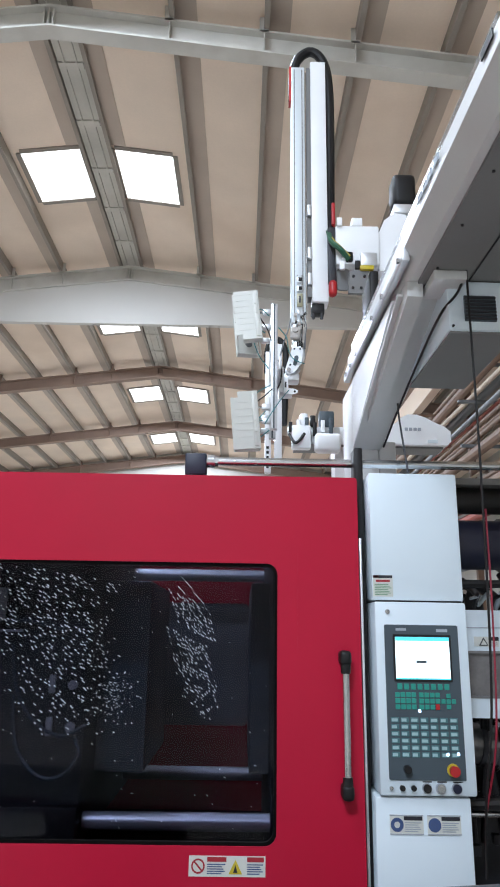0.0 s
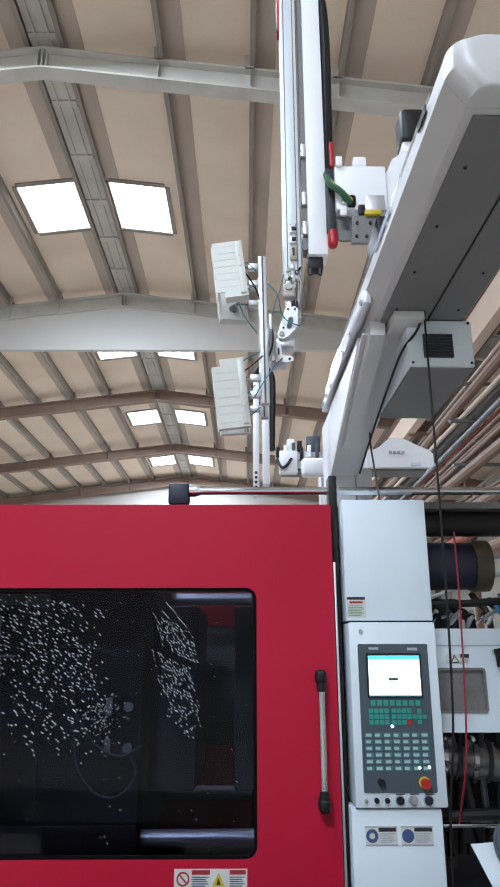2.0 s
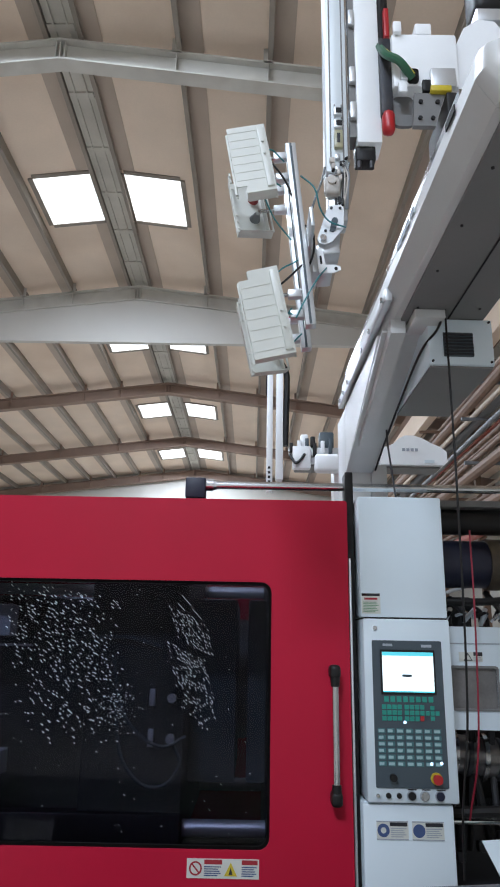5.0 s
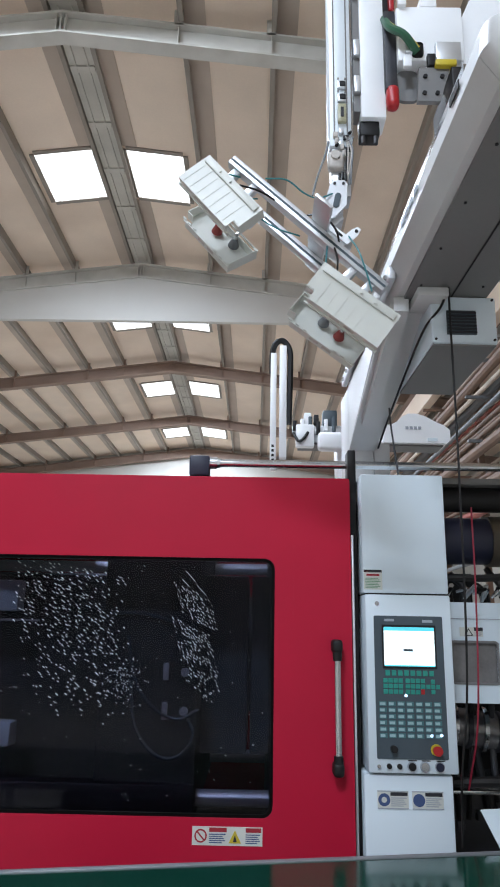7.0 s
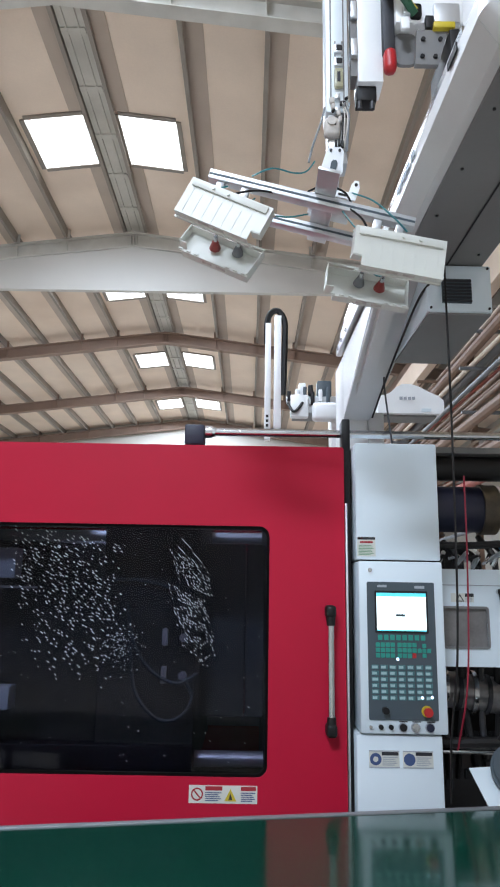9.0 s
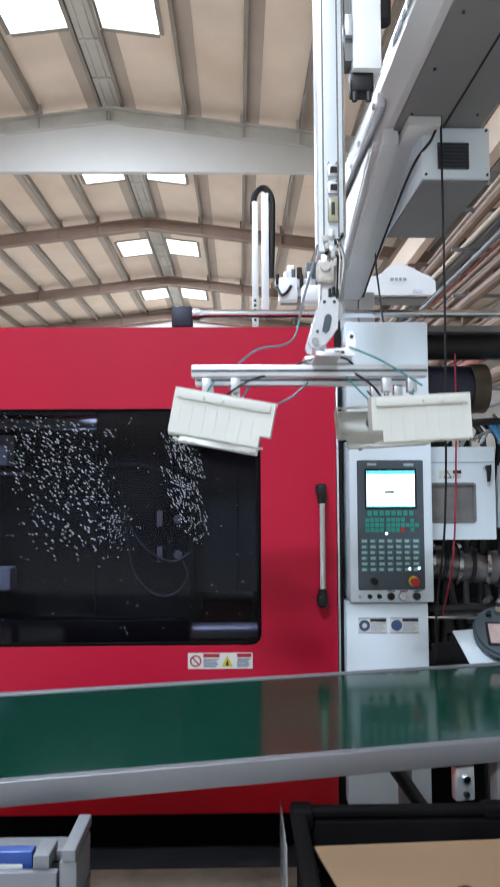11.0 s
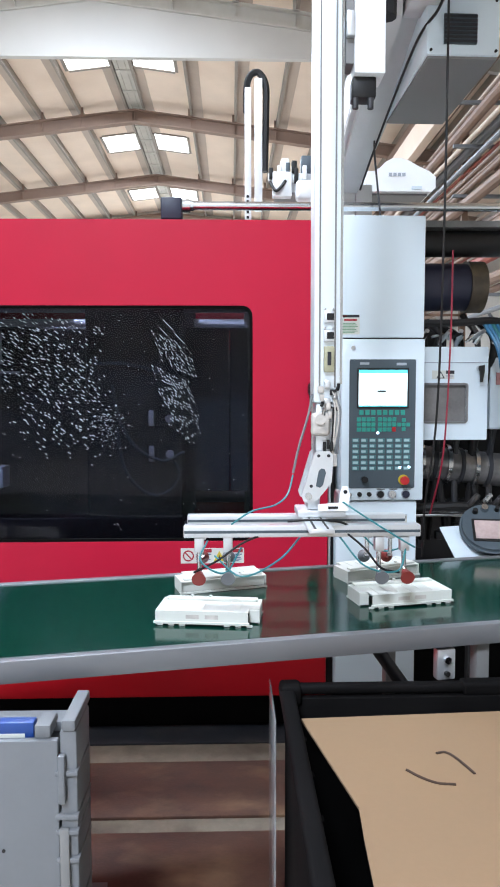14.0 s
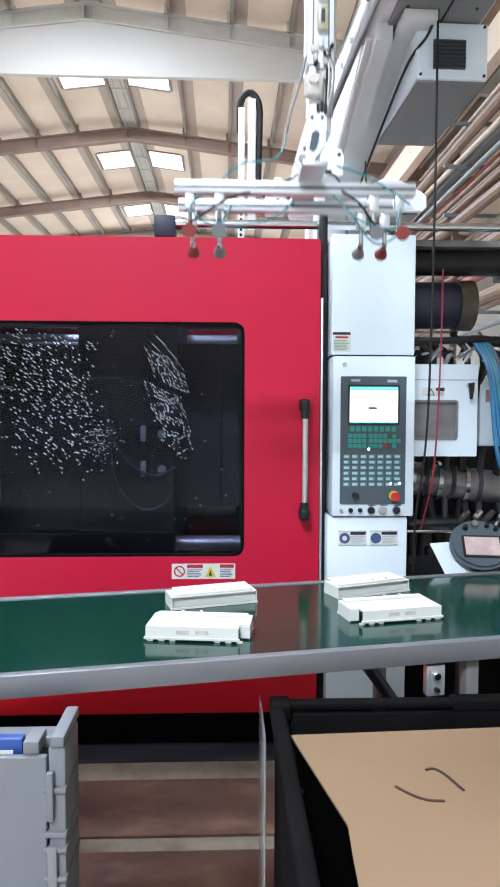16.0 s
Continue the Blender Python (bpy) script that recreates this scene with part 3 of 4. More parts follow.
# ---- injection unit ----
inj = thing("injection_unit", (1.6, 0.6, 0.62), "dark injection unit with cylinders, hoses and grime", "machine")
part("upper_cylinder", R((0.8, 0.35, 2.28), (3.2, 0.35, 2.28), 0.062, seg=28), BLACK, inj, "long black cylinder")
part("cable_tray", B(0.8, 3.2, 0.28, 0.40, 2.345, 2.375), GREYU, inj, "grey cable tray on the cylinder")
part("pipe_clamp", B(1.30, 1.36, 0.27, 0.43, 2.20, 2.36, bevel=0.01), DARK, inj)
part("barrel", R((0.8, 0.4, 2.08), (1.13, 0.4, 2.08), 0.115, seg=28), NAVY, inj, "dark blue motor barrel")
part("barrel_cap", R((1.10, 0.4, 2.08), (1.18, 0.4, 2.08), 0.125, seg=28), mat("brown_grime", (0.06, 0.045, 0.03), 0.6, vary=0.6, scale=14, dirt=(0.2, 0.15, 0.08), dirt_amount=0.5), inj, "brown stained barrel cap")
part("grease_pipe", HOSE([(0.8, 0.2, 1.885), (1.0, 0.18, 1.885), (1.15, 0.18, 1.895), (1.26, 0.2, 1.885)], 0.017), BLACK, inj)
part("lower_cylinder", R((0.8, 0.5, 1.22), (1.9, 0.5, 1.10), 0.085, seg=28), mat("oily_steel", (0.24, 0.23, 0.23), 0.3, metal=0.7, vary=0.5, scale=12), inj, "oily steel cylinder")
part("tray", B(0.8, 1.35, 0.12, 0.6, 0.985, 1.0, bevel=0.003), STEEL, inj)
part("frame", B(0.8, 3.2, 0.5, 0.56, 0.62, 0.95), DARK, inj)
# dark panels added behind the unit so that its gaps stay dark
part("back_frame", B(0.8, 1.14, 0.8, 0.86, 0.62, 1.95), BLACK, inj)
part("back_panel", B(1.14, 1.7, 0.8, 0.86, 0.62, 1.36), BLACK, inj)
part("back_frame", B(1.45, 3.2, 1.3, 1.36, 0.62, 1.6), DARK, inj)
for i in range(9):
    a = 0.85 + 0.06 * i + 0.02 * ((i * 7) % 3)
    part("hydraulic_hose", HOSE([(a, 0.45, 1.95 - 0.03 * (i % 4)), (a + 0.05, 0.36, 1.78), (a - 0.02, 0.45, 1.3), (a + 0.06 * ((i % 3) - 1), 0.5, 0.8)], 0.013 + 0.003 * (i % 3)), (BLACK, DARK, BLACK)[i % 3], inj)
for i in range(6):
    a = 0.86 + 0.09 * i
    part("fitting", R((a, 0.32, 1.80), (a + 0.02, 0.30, 1.845), 0.014, seg=8), STEEL, inj)
    part("fitting", B(a, a + 0.035, 0.3, 0.34, 0.80 + 0.04 * (i % 3), 0.84 + 0.04 * (i % 3), bevel=0.004), DARK, inj)
HOSEB = mat("blue_hose", (0.02, 0.16, 0.33), 0.35, vary=0.25, scale=8)
for i in range(4):
    part("air_hose", HOSE([(1.12 + 0.02 * i, 0.2, 1.90), (1.175 + 0.014 * i, 0.12, 1.74), (1.20 + 0.022 * i, 0.10, 1.45), (1.24 + 0.03 * i, 0.10, 1.28), (1.36, 0.14, 1.16)], 0.010), TEAL if i == 2 else HOSEB, inj, "blue air hose")
part("looped_hose", HOSE([(1.16, 0.22, 1.93), (1.23, 0.16, 1.80), (1.27, 0.12, 1.55), (1.25, 0.12, 1.40)], 0.008), CRATEG, inj, "grey looped hose")
part("hose_end", R((1.22, 0.2, 1.885), (1.285, 0.2, 1.88), 0.026, seg=14), BLACK, inj)
for i in range(12):
    a = 0.82 + 0.027 * i
    part("fitting", R((a, 0.26 + 0.03 * (i % 3), 1.79 + 0.012 * (i % 4)), (a + 0.03 * (i % 2), 0.24, 1.835 + 0.01 * (i % 3)), 0.007 + 0.002 * (i % 3), seg=8), (STEEL, BLACK, ALU)[i % 3], inj)
for i in range(7):
    a = 0.83 + 0.07 * i
    part("clamp", R((a, 0.5, 1.215 - 0.0076 * i), (a + 0.02, 0.5, 1.213 - 0.0076 * i), 0.094 + 0.012 * (i % 2), seg=20), (DARK, STEEL)[i % 2], inj)
part("oil_pipe", HOSE([(0.8, 0.16, 1.02), (1.0, 0.15, 1.03), (1.2, 0.16, 1.02), (1.32, 0.2, 1.03)], 0.022), BLACK, inj)
for i in range(5):
    part("elbow", HOSE([(1.05 + 0.06 * i, 0.16, 1.02), (1.07 + 0.06 * i, 0.13, 1.06), (1.10 + 0.06 * i, 0.15, 1.08)], 0.014), (DARK, STEEL)[i % 2], inj)
gd = thing("purge_guard", (1.0, 0.2, 1.34), "white purge guard box with a dark window", "machine guard")
part("shell", ring_plate(rounded(0.80, 1.15, 1.34, 1.775, 0.006), rounded(0.845, 1.05, 1.425, 1.60, 0.012), 0.19, 0.2), WHITE, gd, "white steel cover")
part("top", B(0.80, 1.15, 0.2, 0.45, 1.765, 1.775), WHITE, gd)
part("side", B(1.14, 1.15, 0.2, 0.45, 1.34, 1.765), WHITE, gd)
part("lid_line", B(0.802, 1.148, 0.187, 0.19, 1.70, 1.704), PGREY, gd)
# opaque pane; the light inside the guard is put into its colour
part("window", B(0.843, 1.052, 0.202, 0.205, 1.423, 1.602), mat("lit_inside_pane", (0.17, 0.16, 0.155), 0.12, vary=0.3, scale=9), gd, "opaque pane coloured as the lit inside behind it")
lt = part("latch", R((1.107, 0.165, 1.675), (1.107, 0.19, 1.675), 0.013, seg=14), STEEL, gd, "chrome latch with a black lever")
part("latch_lever", P([(1.096, 1.685), (1.122, 1.69), (1.122, 1.66), (1.114, 1.61), (1.104, 1.61), (1.102, 1.655)], "y", 0.155, 0.168), BLACK, lt)
part("window_rim", ring_plate(rounded(0.838, 1.057, 1.418, 1.607, 0.016), rounded(0.848, 1.047, 1.428, 1.597, 0.010), 0.184, 0.1895), GREYU, gd)
s = sign("guard_warning_sticker", 0.885, 0.99, 1.625, 1.665, 0.19, [(0.62, 1.0, 0.6, 1.0, PBLACK)] + text_lines(0.62, 0.98, 0.05, 0.5, 3, PGREY), "small warning sticker with triangle symbol")
part("symbol", P([(0.905, 1.628), (0.945, 1.628), (0.925, 1.662)], "y", 0.1855, 0.188), PBLACK, s)
part("symbol", P([(0.912, 1.632), (0.938, 1.632), (0.925, 1.654)], "y", 0.1845, 0.1855), PLASTW, s)
g2 = thing("heater_cover", (1.4, 0.35, 1.38), "white injection barrel cover with printed strip", "machine cover")
part("shell", B(1.22, 2.4, 0.35, 0.75, 1.38, 1.74, bevel=0.012), WHITE, g2)
part("print", B(1.25, 1.7, 0.346, 0.35, 1.60, 1.66), mat("print_pale_red", (0.45, 0.22, 0.22), 0.6), g2, "faded red print")
pd = thing("robot_pendant", (0.95, -0.2, 0.86), "grey robot hand controller on a white bracket", "controller")
bm = B(-0.11, 0.10, -0.10, 0.07, -0.006, 0.0, bevel=0.002)
bmesh.ops.transform(bm, verts=bm.verts, matrix=pose(0.95, -0.17, 0.945, 42, 0, 16))
part("bracket", bm, WHITE, pd, "white sheet metal bracket")
tilt = pose(1.03, -0.19, 0.985, 44, 0, -10)
bm = bmesh.new()
bmesh.ops.create_cone(bm, cap_ends=True, segments=36, radius1=0.118, radius2=0.128, depth=0.05, matrix=Matrix.Translation((0, 0, 0)))
bmesh.ops.bevel(bm, geom=[e for e in bm.edges if e.calc_face_angle(0) > 1.0], offset=0.014, segments=3, affect="EDGES")
bmesh.ops.transform(bm, verts=bm.verts, matrix=tilt)
hd = part("shell", bm, PANELGREY, pd, "dark grey rounded shell")
bm = P(rounded(-0.075, 0.085, -0.075, 0.035, 0.008), "z", 0.025, 0.030)
bmesh.ops.transform(bm, verts=bm.verts, matrix=tilt)
part("screen_frame", bm, BLACK, hd)
bm = B(-0.065, 0.075, -0.065, 0.025, 0.030, 0.032)
bmesh.ops.transform(bm, verts=bm.verts, matrix=tilt)
part("screen", bm, mat("dull_screen", (0.50, 0.38, 0.36), 0.15, vary=0.3, scale=14), hd, "dull lit touch screen")
for x, y, r in ((-0.055, 0.072, 0.012), (-0.015, 0.088, 0.017), (0.035, 0.085, 0.010), (0.07, 0.07, 0.010)):
    bm = R((x, y, 0.025), (x, y, 0.045), r, r * 0.85, seg=14)
    bmesh.ops.transform(bm, verts=bm.verts, matrix=tilt)
    part("knob", bm, STEEL if r > 0.015 else BLACK, hd)
part("foot", B(0.97, 1.03, -0.13, -0.09, 0.0, 0.9), DARK, pd)
solo("hanging_cable", HOSE([(0.685, -0.62, 2.94), (0.69, -0.60, 2.2), (0.70, -0.52, 1.5), (0.685, -0.44, 1.15), (0.70, -0.35, 0.915)], 0.0042), BLACK, "black cable hanging from the robot beam", "cable")
solo("red_hanging_cable", HOSE([(0.945, 0.10, 2.2), (0.935, 0.08, 1.8), (0.90, 0.04, 1.3), (0.87, 0.13, 1.0)], 0.0042), mat("cable_red", (0.28, 0.01, 0.03), 0.5), "thin dark red cable hanging beside the console", "cable")

# ---- pipe rack on the far side ----
rk = thing("pipe_rack", (4.4, 15.0, 0.0), "overhead rack of cream, brown and red pipes", "pipes")
PCREAM = mat("pipe_cream", (0.52, 0.42, 0.33), 0.6, vary=0.15)
PBROWN = mat("pipe_brown", (0.20, 0.12, 0.08), 0.6, vary=0.2)
PREDB = mat("pipe_red", (0.30, 0.05, 0.03), 0.5, vary=0.2)
rng = random.Random(8)
for i in range(26):
    z = 3.1 + 0.15 * i + rng.uniform(-0.04, 0.04)
    x = 3.7 + rng.uniform(0, 0.9)
    part("pipe", R((x, 4.0 + rng.uniform(0, 1), z), (x + rng.uniform(-0.15, 0.15), 27.4, z + rng.uniform(-0.2, 0.2)), rng.choice((0.03, 0.045, 0.06, 0.09)), seg=10), rng.choice((PCREAM, PCREAM, PBROWN, PBROWN, PBROWN, PREDB, CRATEG)), rk)
for i in range(8):
    y = 5.5 + 3.0 * i
    part("post", B(4.75, 4.87, y, y + 0.12, 0, 7.0), PBROWN, rk)
    for z in (3.3, 4.1, 4.9, 5.7, 6.4):
        part("arm", B(3.6, 4.9, y, y + 0.06, z - 0.12, z - 0.07), CRATEG if i % 2 else PBROWN, rk)
part("edge_beam", B(4.0, 4.2, 3.5, 27.4, 6.9, 7.45), CREAM, rk, "cream painted edge beam")
part("duct", B(4.3, 4.8, 3.5, 27.4, 7.6, 8.1), PBROWN, rk)

# ---- conveyor ----
RAILG = mat("conveyor_rail", (0.17, 0.172, 0.18), 0.45, metal=0.35, vary=0.08, scale=5, stretch=(0.3, 1, 1))
cv = thing("belt_conveyor", (0.1, -0.86, 0.0), "green belt conveyor with aluminium side rails", "conveyor")


def conveyor():
    c = cv
    part("belt", B(-2.0, 2.4, -1.20, -0.51, 0.878, 0.9), BELT, c, "glossy dark green conveyor belt")
    part("side_rail", B(-2.02, 2.42, -1.232, -1.201, 0.846, 0.904, bevel=0.003), RAILG, c)
    part("side_rail", B(-2.02, 2.42, -0.509, -0.478, 0.835, 0.904, bevel=0.003), RAILG, c)
    part("bed", B(-2.0, 2.4, -1.20, -0.51, 0.84, 0.872), GREYU, c)
    for x in (-1.6, 0.62, 2.1):
        for y in (-1.18, -0.53):
            part("leg", B(x - 0.02, x + 0.02, y - 0.02, y + 0.02, 0.0, 0.841, bevel=0.003), GREYU, c)
        part("cross_bar", B(x - 0.02, x + 0.02, -1.16, -0.55, 0.3, 0.34), ALU, c)
    part("strut", R((0.35, -0.85, 0.83), (0.62, -0.85, 0.45), 0.022), DARK, c)
    bk = part("bracket", B(0.47, 0.525, -1.215, -1.185, 0.745, 0.834, bevel=0.004), ALU, c, "bolted aluminium bracket")
    part("bolt", R((0.497, -1.226, 0.805), (0.497, -1.215, 0.805), 0.011, seg=6), STEEL, bk)
    part("bolt", R((0.497, -1.226, 0.765), (0.497, -1.215, 0.765), 0.008, seg=6), BLACK, bk)
    c.rotation_euler = (0, 0, radians(10.4))


conveyor()


# ---- robot ----
gan = thing("robot_gantry", (0.44, 0.6, 0.0), "white robot traverse beam on a bracketed column", "robot")


def gantry():
    g = gan
    side = [(0.44, 3.03), (0.488, 2.955), (0.50, 2.95), (0.84, 2.95), (0.86, 2.97), (0.86, 3.06), (0.80, 3.125), (0.50, 3.125), (0.447, 3.105)]
    part("beam", P(side, "y", -1.65, 0.62), BEAMP, g, "white painted box beam")
    # the cover's grey is darkened to carry the shade below the beam
    part("underside", B(0.512, 0.835, -1.63, 0.4, 2.938, 2.949), GREYU, g, "grey cover under the beam, darkened with its shade")
    part("seam", B(0.69, 0.695, -1.6, 0.4, 2.934, 2.938), BLACK, g)
    for i in range(7):
        for x in (0.55, 0.79):
            part("screw", R((x, -1.45 + 0.27 * i, 2.934), (x, -1.45 + 0.27 * i, 2.938), 0.005, seg=8), BLACK, g)
    bm = bmesh.new()
    rings = []
    for k in range(7):
        a = math.pi / 2 * k / 6
        d, y = 0.05 * (1 - math.cos(a)), -1.651 - 0.07 * math.sin(a)
        rings.append([bm.verts.new((0.65 + (x - 0.65) * (1 - d / 0.21), y, 3.05 + (z - 3.05) * (1 - d / (0.16 if z > 3.05 else 0.5)))) for x, z in side])
    for r0, r1 in zip(rings, rings[1:]):
        for i in range(len(side)):
            j = (i + 1) % len(side)
            bm.faces.new((r0[i], r0[j], r1[j], r1[i]))
    bm.faces.new(rings[-1]), bm.faces.new(rings[0][::-1])
    bmesh.ops.recalc_face_normals(bm, faces=bm.faces[:])
    for f in bm.faces:
        f.smooth = len(f.verts) == 4
    part("end_cap", bm, BEAMP, g, "rounded white end cap")
    part("guide_rail", B(0.455, 0.49, -1.5, 0.55, 3.122, 3.15), STEEL, g)
    part("side_rail", B(0.429, 0.458, -0.62, 0.66, 2.975, 3.028, bevel=0.003), ALU, g)
    for y in (0.58, 0.45, 0.3, -0.1, -0.3, -0.58):
        part("bolt", R((0.419, y, 2.995), (0.429, y, 2.995), 0.012, seg=8), STEEL, g)
    for i, y in enumerate((-1.05, -0.98, -0.92, -0.86)):
        part("logo", B(0.437, 0.441, y, y + 0.045, 3.072, 3.098), PGREY, g)
    part("slot", B(0.437, 0.441, -1.5, -1.42, 3.075, 3.10), BLACK, g)
    col = part("column", B(0.45, 0.58, 0.55, 0.85, 2.25, 2.948, bevel=0.008), BEAMP, g)
    part("column_box", B(0.582, 0.667, 0.545, 0.85, 2.25, 2.62, bevel=0.006), BEAMP, g)
    part("gusset", P([(0.549, 2.59), (0.549, 2.947), (-0.36, 2.947), (-0.36, 2.93)], "x", 0.449, 0.575), BEAMP, g, "tapered white gusset")
    part("gusset_bar", P([(0.26, 2.635), (0.26, 2.72), (-0.30, 2.92), (-0.362, 2.947), (-0.52, 2.947), (-0.52, 2.885)], "x", 0.470, 0.53), BEAMP, g, "raised white stiffening bar")
    part("gusset_plate", P([(0.546, 2.59), (0.546, 2.947), (-0.37, 2.947), (-0.37, 2.925)], "x", 0.5765, 0.584), BEAMP, g, "thin white gusset plate")
    part("column_slot", P([(0.475, 2.80), (0.505, 2.80), (0.505, 2.87)], "y", 0.546, 0.551), GREYU, g)
    # sloping face of the gusset, wider where it meets the beam
    bm = bmesh.new()
    q = [bm.verts.new((x, y, z + dz)) for dz in (0.0, 0.008) for x, y, z in ((0.447, 0.546, 2.575), (0.586, 0.546, 2.575), (0.662, -0.46, 2.915), (0.447, -0.46, 2.915))]
    for f in ((0, 1, 2, 3), (7, 6, 5, 4), (0, 4, 5, 1), (1, 5, 6, 2), (2, 6, 7, 3), (3, 7, 4, 0)):
        bm.faces.new([q[i] for i in f])
    part("gusset_face", bm, BEAMP, g, "sloping white gusset face")
    part("mount_plate", B(0.54, 0.66, -0.63, -0.47, 2.90, 2.937, bevel=0.004), BEAMP, g)
    v = part("control_box", B(0.605, 0.865, -0.56, 0.04, 2.735, 2.934, bevel=0.010), WHITE, g, "white control cabinet with a vent grille")
    # grey plate paints the shade on the white cabinet's bottom
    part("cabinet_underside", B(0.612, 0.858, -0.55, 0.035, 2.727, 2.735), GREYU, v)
    part("grille", B(0.665, 0.78, -0.568, -0.56, 2.77, 2.87), PANELGREY, v)
    for i in range(7):
        part("grille_slat", B(0.665, 0.78, -0.573, -0.568, 2.774 + i * 0.0138, 2.781 + i * 0.0138), DARK, v)
    part("cabinet_cable", HOSE([(0.66, -0.60, 2.935), (0.635, -0.585, 2.87), (0.594, -0.5, 2.82), (0.592, -0.2, 2.76), (0.592, 0.2, 2.66), (0.595, 0.5, 2.58)], 0.005), BLACK, g, "black cable")
    for x, z in ((0.62, 2.75), (0.85, 2.75), (0.85, 2.92)):
        part("screw", R((x, -0.566, z), (x, -0.56, z), 0.005, seg=8), BLACK, v)
    g.rotation_euler = (0, 0, radians(1.2))


gantry()

# sliding carriage with the telescopic arm: origin at the arm's middle, z of the place
car = thing("robot_carriage", (0, 0, 0), "white robot carriage with motor and cable chain", "robot arm")
part("body", B(0.20, 0.44, -0.10, 0.02, 3.62, 3.86, bevel=0.008), ROBOT, car, "white machined carriage block")
part("top_block", B(0.29, 0.35, -0.1, 0.0, 3.86, 3.91, bevel=0.004), ROBOT, car)
part("side_plate", B(0.158, 0.20, -0.08, 0.0, 3.52, 3.86, bevel=0.004), DARK, car, "dark steel side plate")
part("back_plate", P(rounded(0.20, 0.285, 3.49, 3.62, 0.03), "y", -0.05, -0.035), GREYU, car, "grey rounded back plate")
part("top_rail", B(0.30, 0.52, -0.02, 0.06, 3.862, 3.892, bevel=0.004), DARK, car)
part("bellows", B(0.375, 0.42, -0.14, 0.12, 3.36, 3.56, bevel=0.006), BLACK, car, "black guide cover")
for k, (bx, bz) in enumerate(((0.205, 3.87), (0.225, 3.66), (0.30, 3.605), (0.215, 3.60))):
    part("connector", B(bx, bx + 0.03, -0.118, -0.098, bz - 0.02, bz + 0.03, bevel=0.004), (ROBOT, ALU, BLACK, ROBOT)[k], car)
sad = part("saddle", P([(0.26, 3.44), (0.34, 3.44), (0.38, 3.58), (0.27, 3.58)], "y", -0.11, -0.09), GREYU, car, "grey sloping saddle plate")
for x, z in ((0.285, 3.47), (0.33, 3.47), (0.29, 3.54), (0.35, 3.54)):
    part("bolt", R((x, -0.117, z), (x, -0.11, z), 0.008, seg=8), BLACK, sad)
part("motor", B(0.54, 0.675, -0.06, 0.08, 4.035, 4.24, bevel=0.03, seg=3), BLACK, car, "black servo motor")
part("motor_flange", B(0.54, 0.675, -0.06, 0.08, 3.975, 4.033, bevel=0.005), ALU, car)
part("motor_plug", B(0.68, 0.712, -0.02, 0.02, 4.0, 4.13, bevel=0.008), ALU, car)
gb = P([(0.43, 3.60), (0.64, 3.60), (0.66, 3.75), (0.645, 3.88), (0.60, 3.955), (0.54, 3.965), (0.48, 3.92), (0.442, 3.83), (0.442, 3.60)], "y", -0.07, 0.03)
part("gearbox", gb, ROBOT, car, "rounded white gear housing")
part("terminal_block", B(0.33, 0.42, -0.125, -0.10, 3.60, 3.68, bevel=0.004), ALU, car)
part("terminal_block", B(0.325, 0.40, -0.13, -0.10, 3.575, 3.60, bevel=0.004), YELLOW, car, "yellow terminal strip")
part("socket", B(0.25, 0.29, -0.108, -0.10, 3.63, 3.69, bevel=0.01), BLACK, car)
part("red_cover", B(0.16, 0.205, -0.09, -0.04, 3.44, 3.535, bevel=0.02, seg=3), REDP, car, "red plastic cover")
part("red_cover", B(0.186, 0.206, -0.05, 0.0, 3.90, 4.04, bevel=0.004), REDP, car)
part("earth_cable", HOSE([(0.165, -0.06, 3.84), (0.18, -0.11, 3.76), (0.22, -0.135, 3.70), (0.27, -0.112, 3.66)], 0.009), YELLOW, car, "yellow earth cable")
part("green_cable", HOSE([(0.165, -0.05, 3.85), (0.175, -0.115, 3.745), (0.215, -0.145, 3.685), (0.265, -0.11, 3.645)], 0.015), mat("cable_green", (0.02, 0.10, 0.05), 0.45), car, "green cable")

# the profiles move on the carriage; drawn for a swivel axis at 2.94
mid = part("mid_profile", B(0.072, 0.162, -0.05, 0.05, 3.42, 5.02, bevel=0.004), ROBOT, car, "white middle telescope profile")
part("groove", B(0.048, 0.071, -0.04, 0.03, 3.45, 4.98), GREYU, mid)
part("end_bracket", B(0.07, 0.14, -0.03, 0.03, 3.36, 3.42, bevel=0.005), BLACK, mid)
for x in (0.08, 0.125):
    part("bolt", R((x, -0.02, 3.33), (x, -0.02, 3.36), 0.009, seg=8), DARK, mid)
for z in (3.52, 3.68, 3.95):
    part("slider", B(0.048, 0.071, -0.06, -0.04, z, z + 0.07, bevel=0.003), ALU, mid)
part("cable_chain", HOSE([(0.175, 0.0, 3.6), (0.185, 0.0, 4.2), (0.19, 0.0, 4.8), (0.16, 0.0, 5.05), (0.085, 0, 5.14), (0.0, 0, 5.08), (-0.03, 0.0, 4.95), (-0.03, 0.0, 4.78)], 0.029, seg=10), BLACK, mid, "black cable chain loop")
part("chain_clip", B(-0.055, -0.04, -0.03, 0.03, 4.75, 5.0), REDP, mid, "red clip")
arm = part("arm_tube", B(-0.042, 0.036, -0.05, 0.05, 3.195, 4.88, bevel=0.004), ARMP, car, "white telescopic arm tube")
for x in (-0.028, 0.018):
    part("groove", B(x, x + 0.005, -0.0515, -0.05, 3.24, 4.86), GREYU, arm)
part("rail", B(0.037, 0.046, -0.03, 0.03, 3.25, 4.86), STEEL, arm)
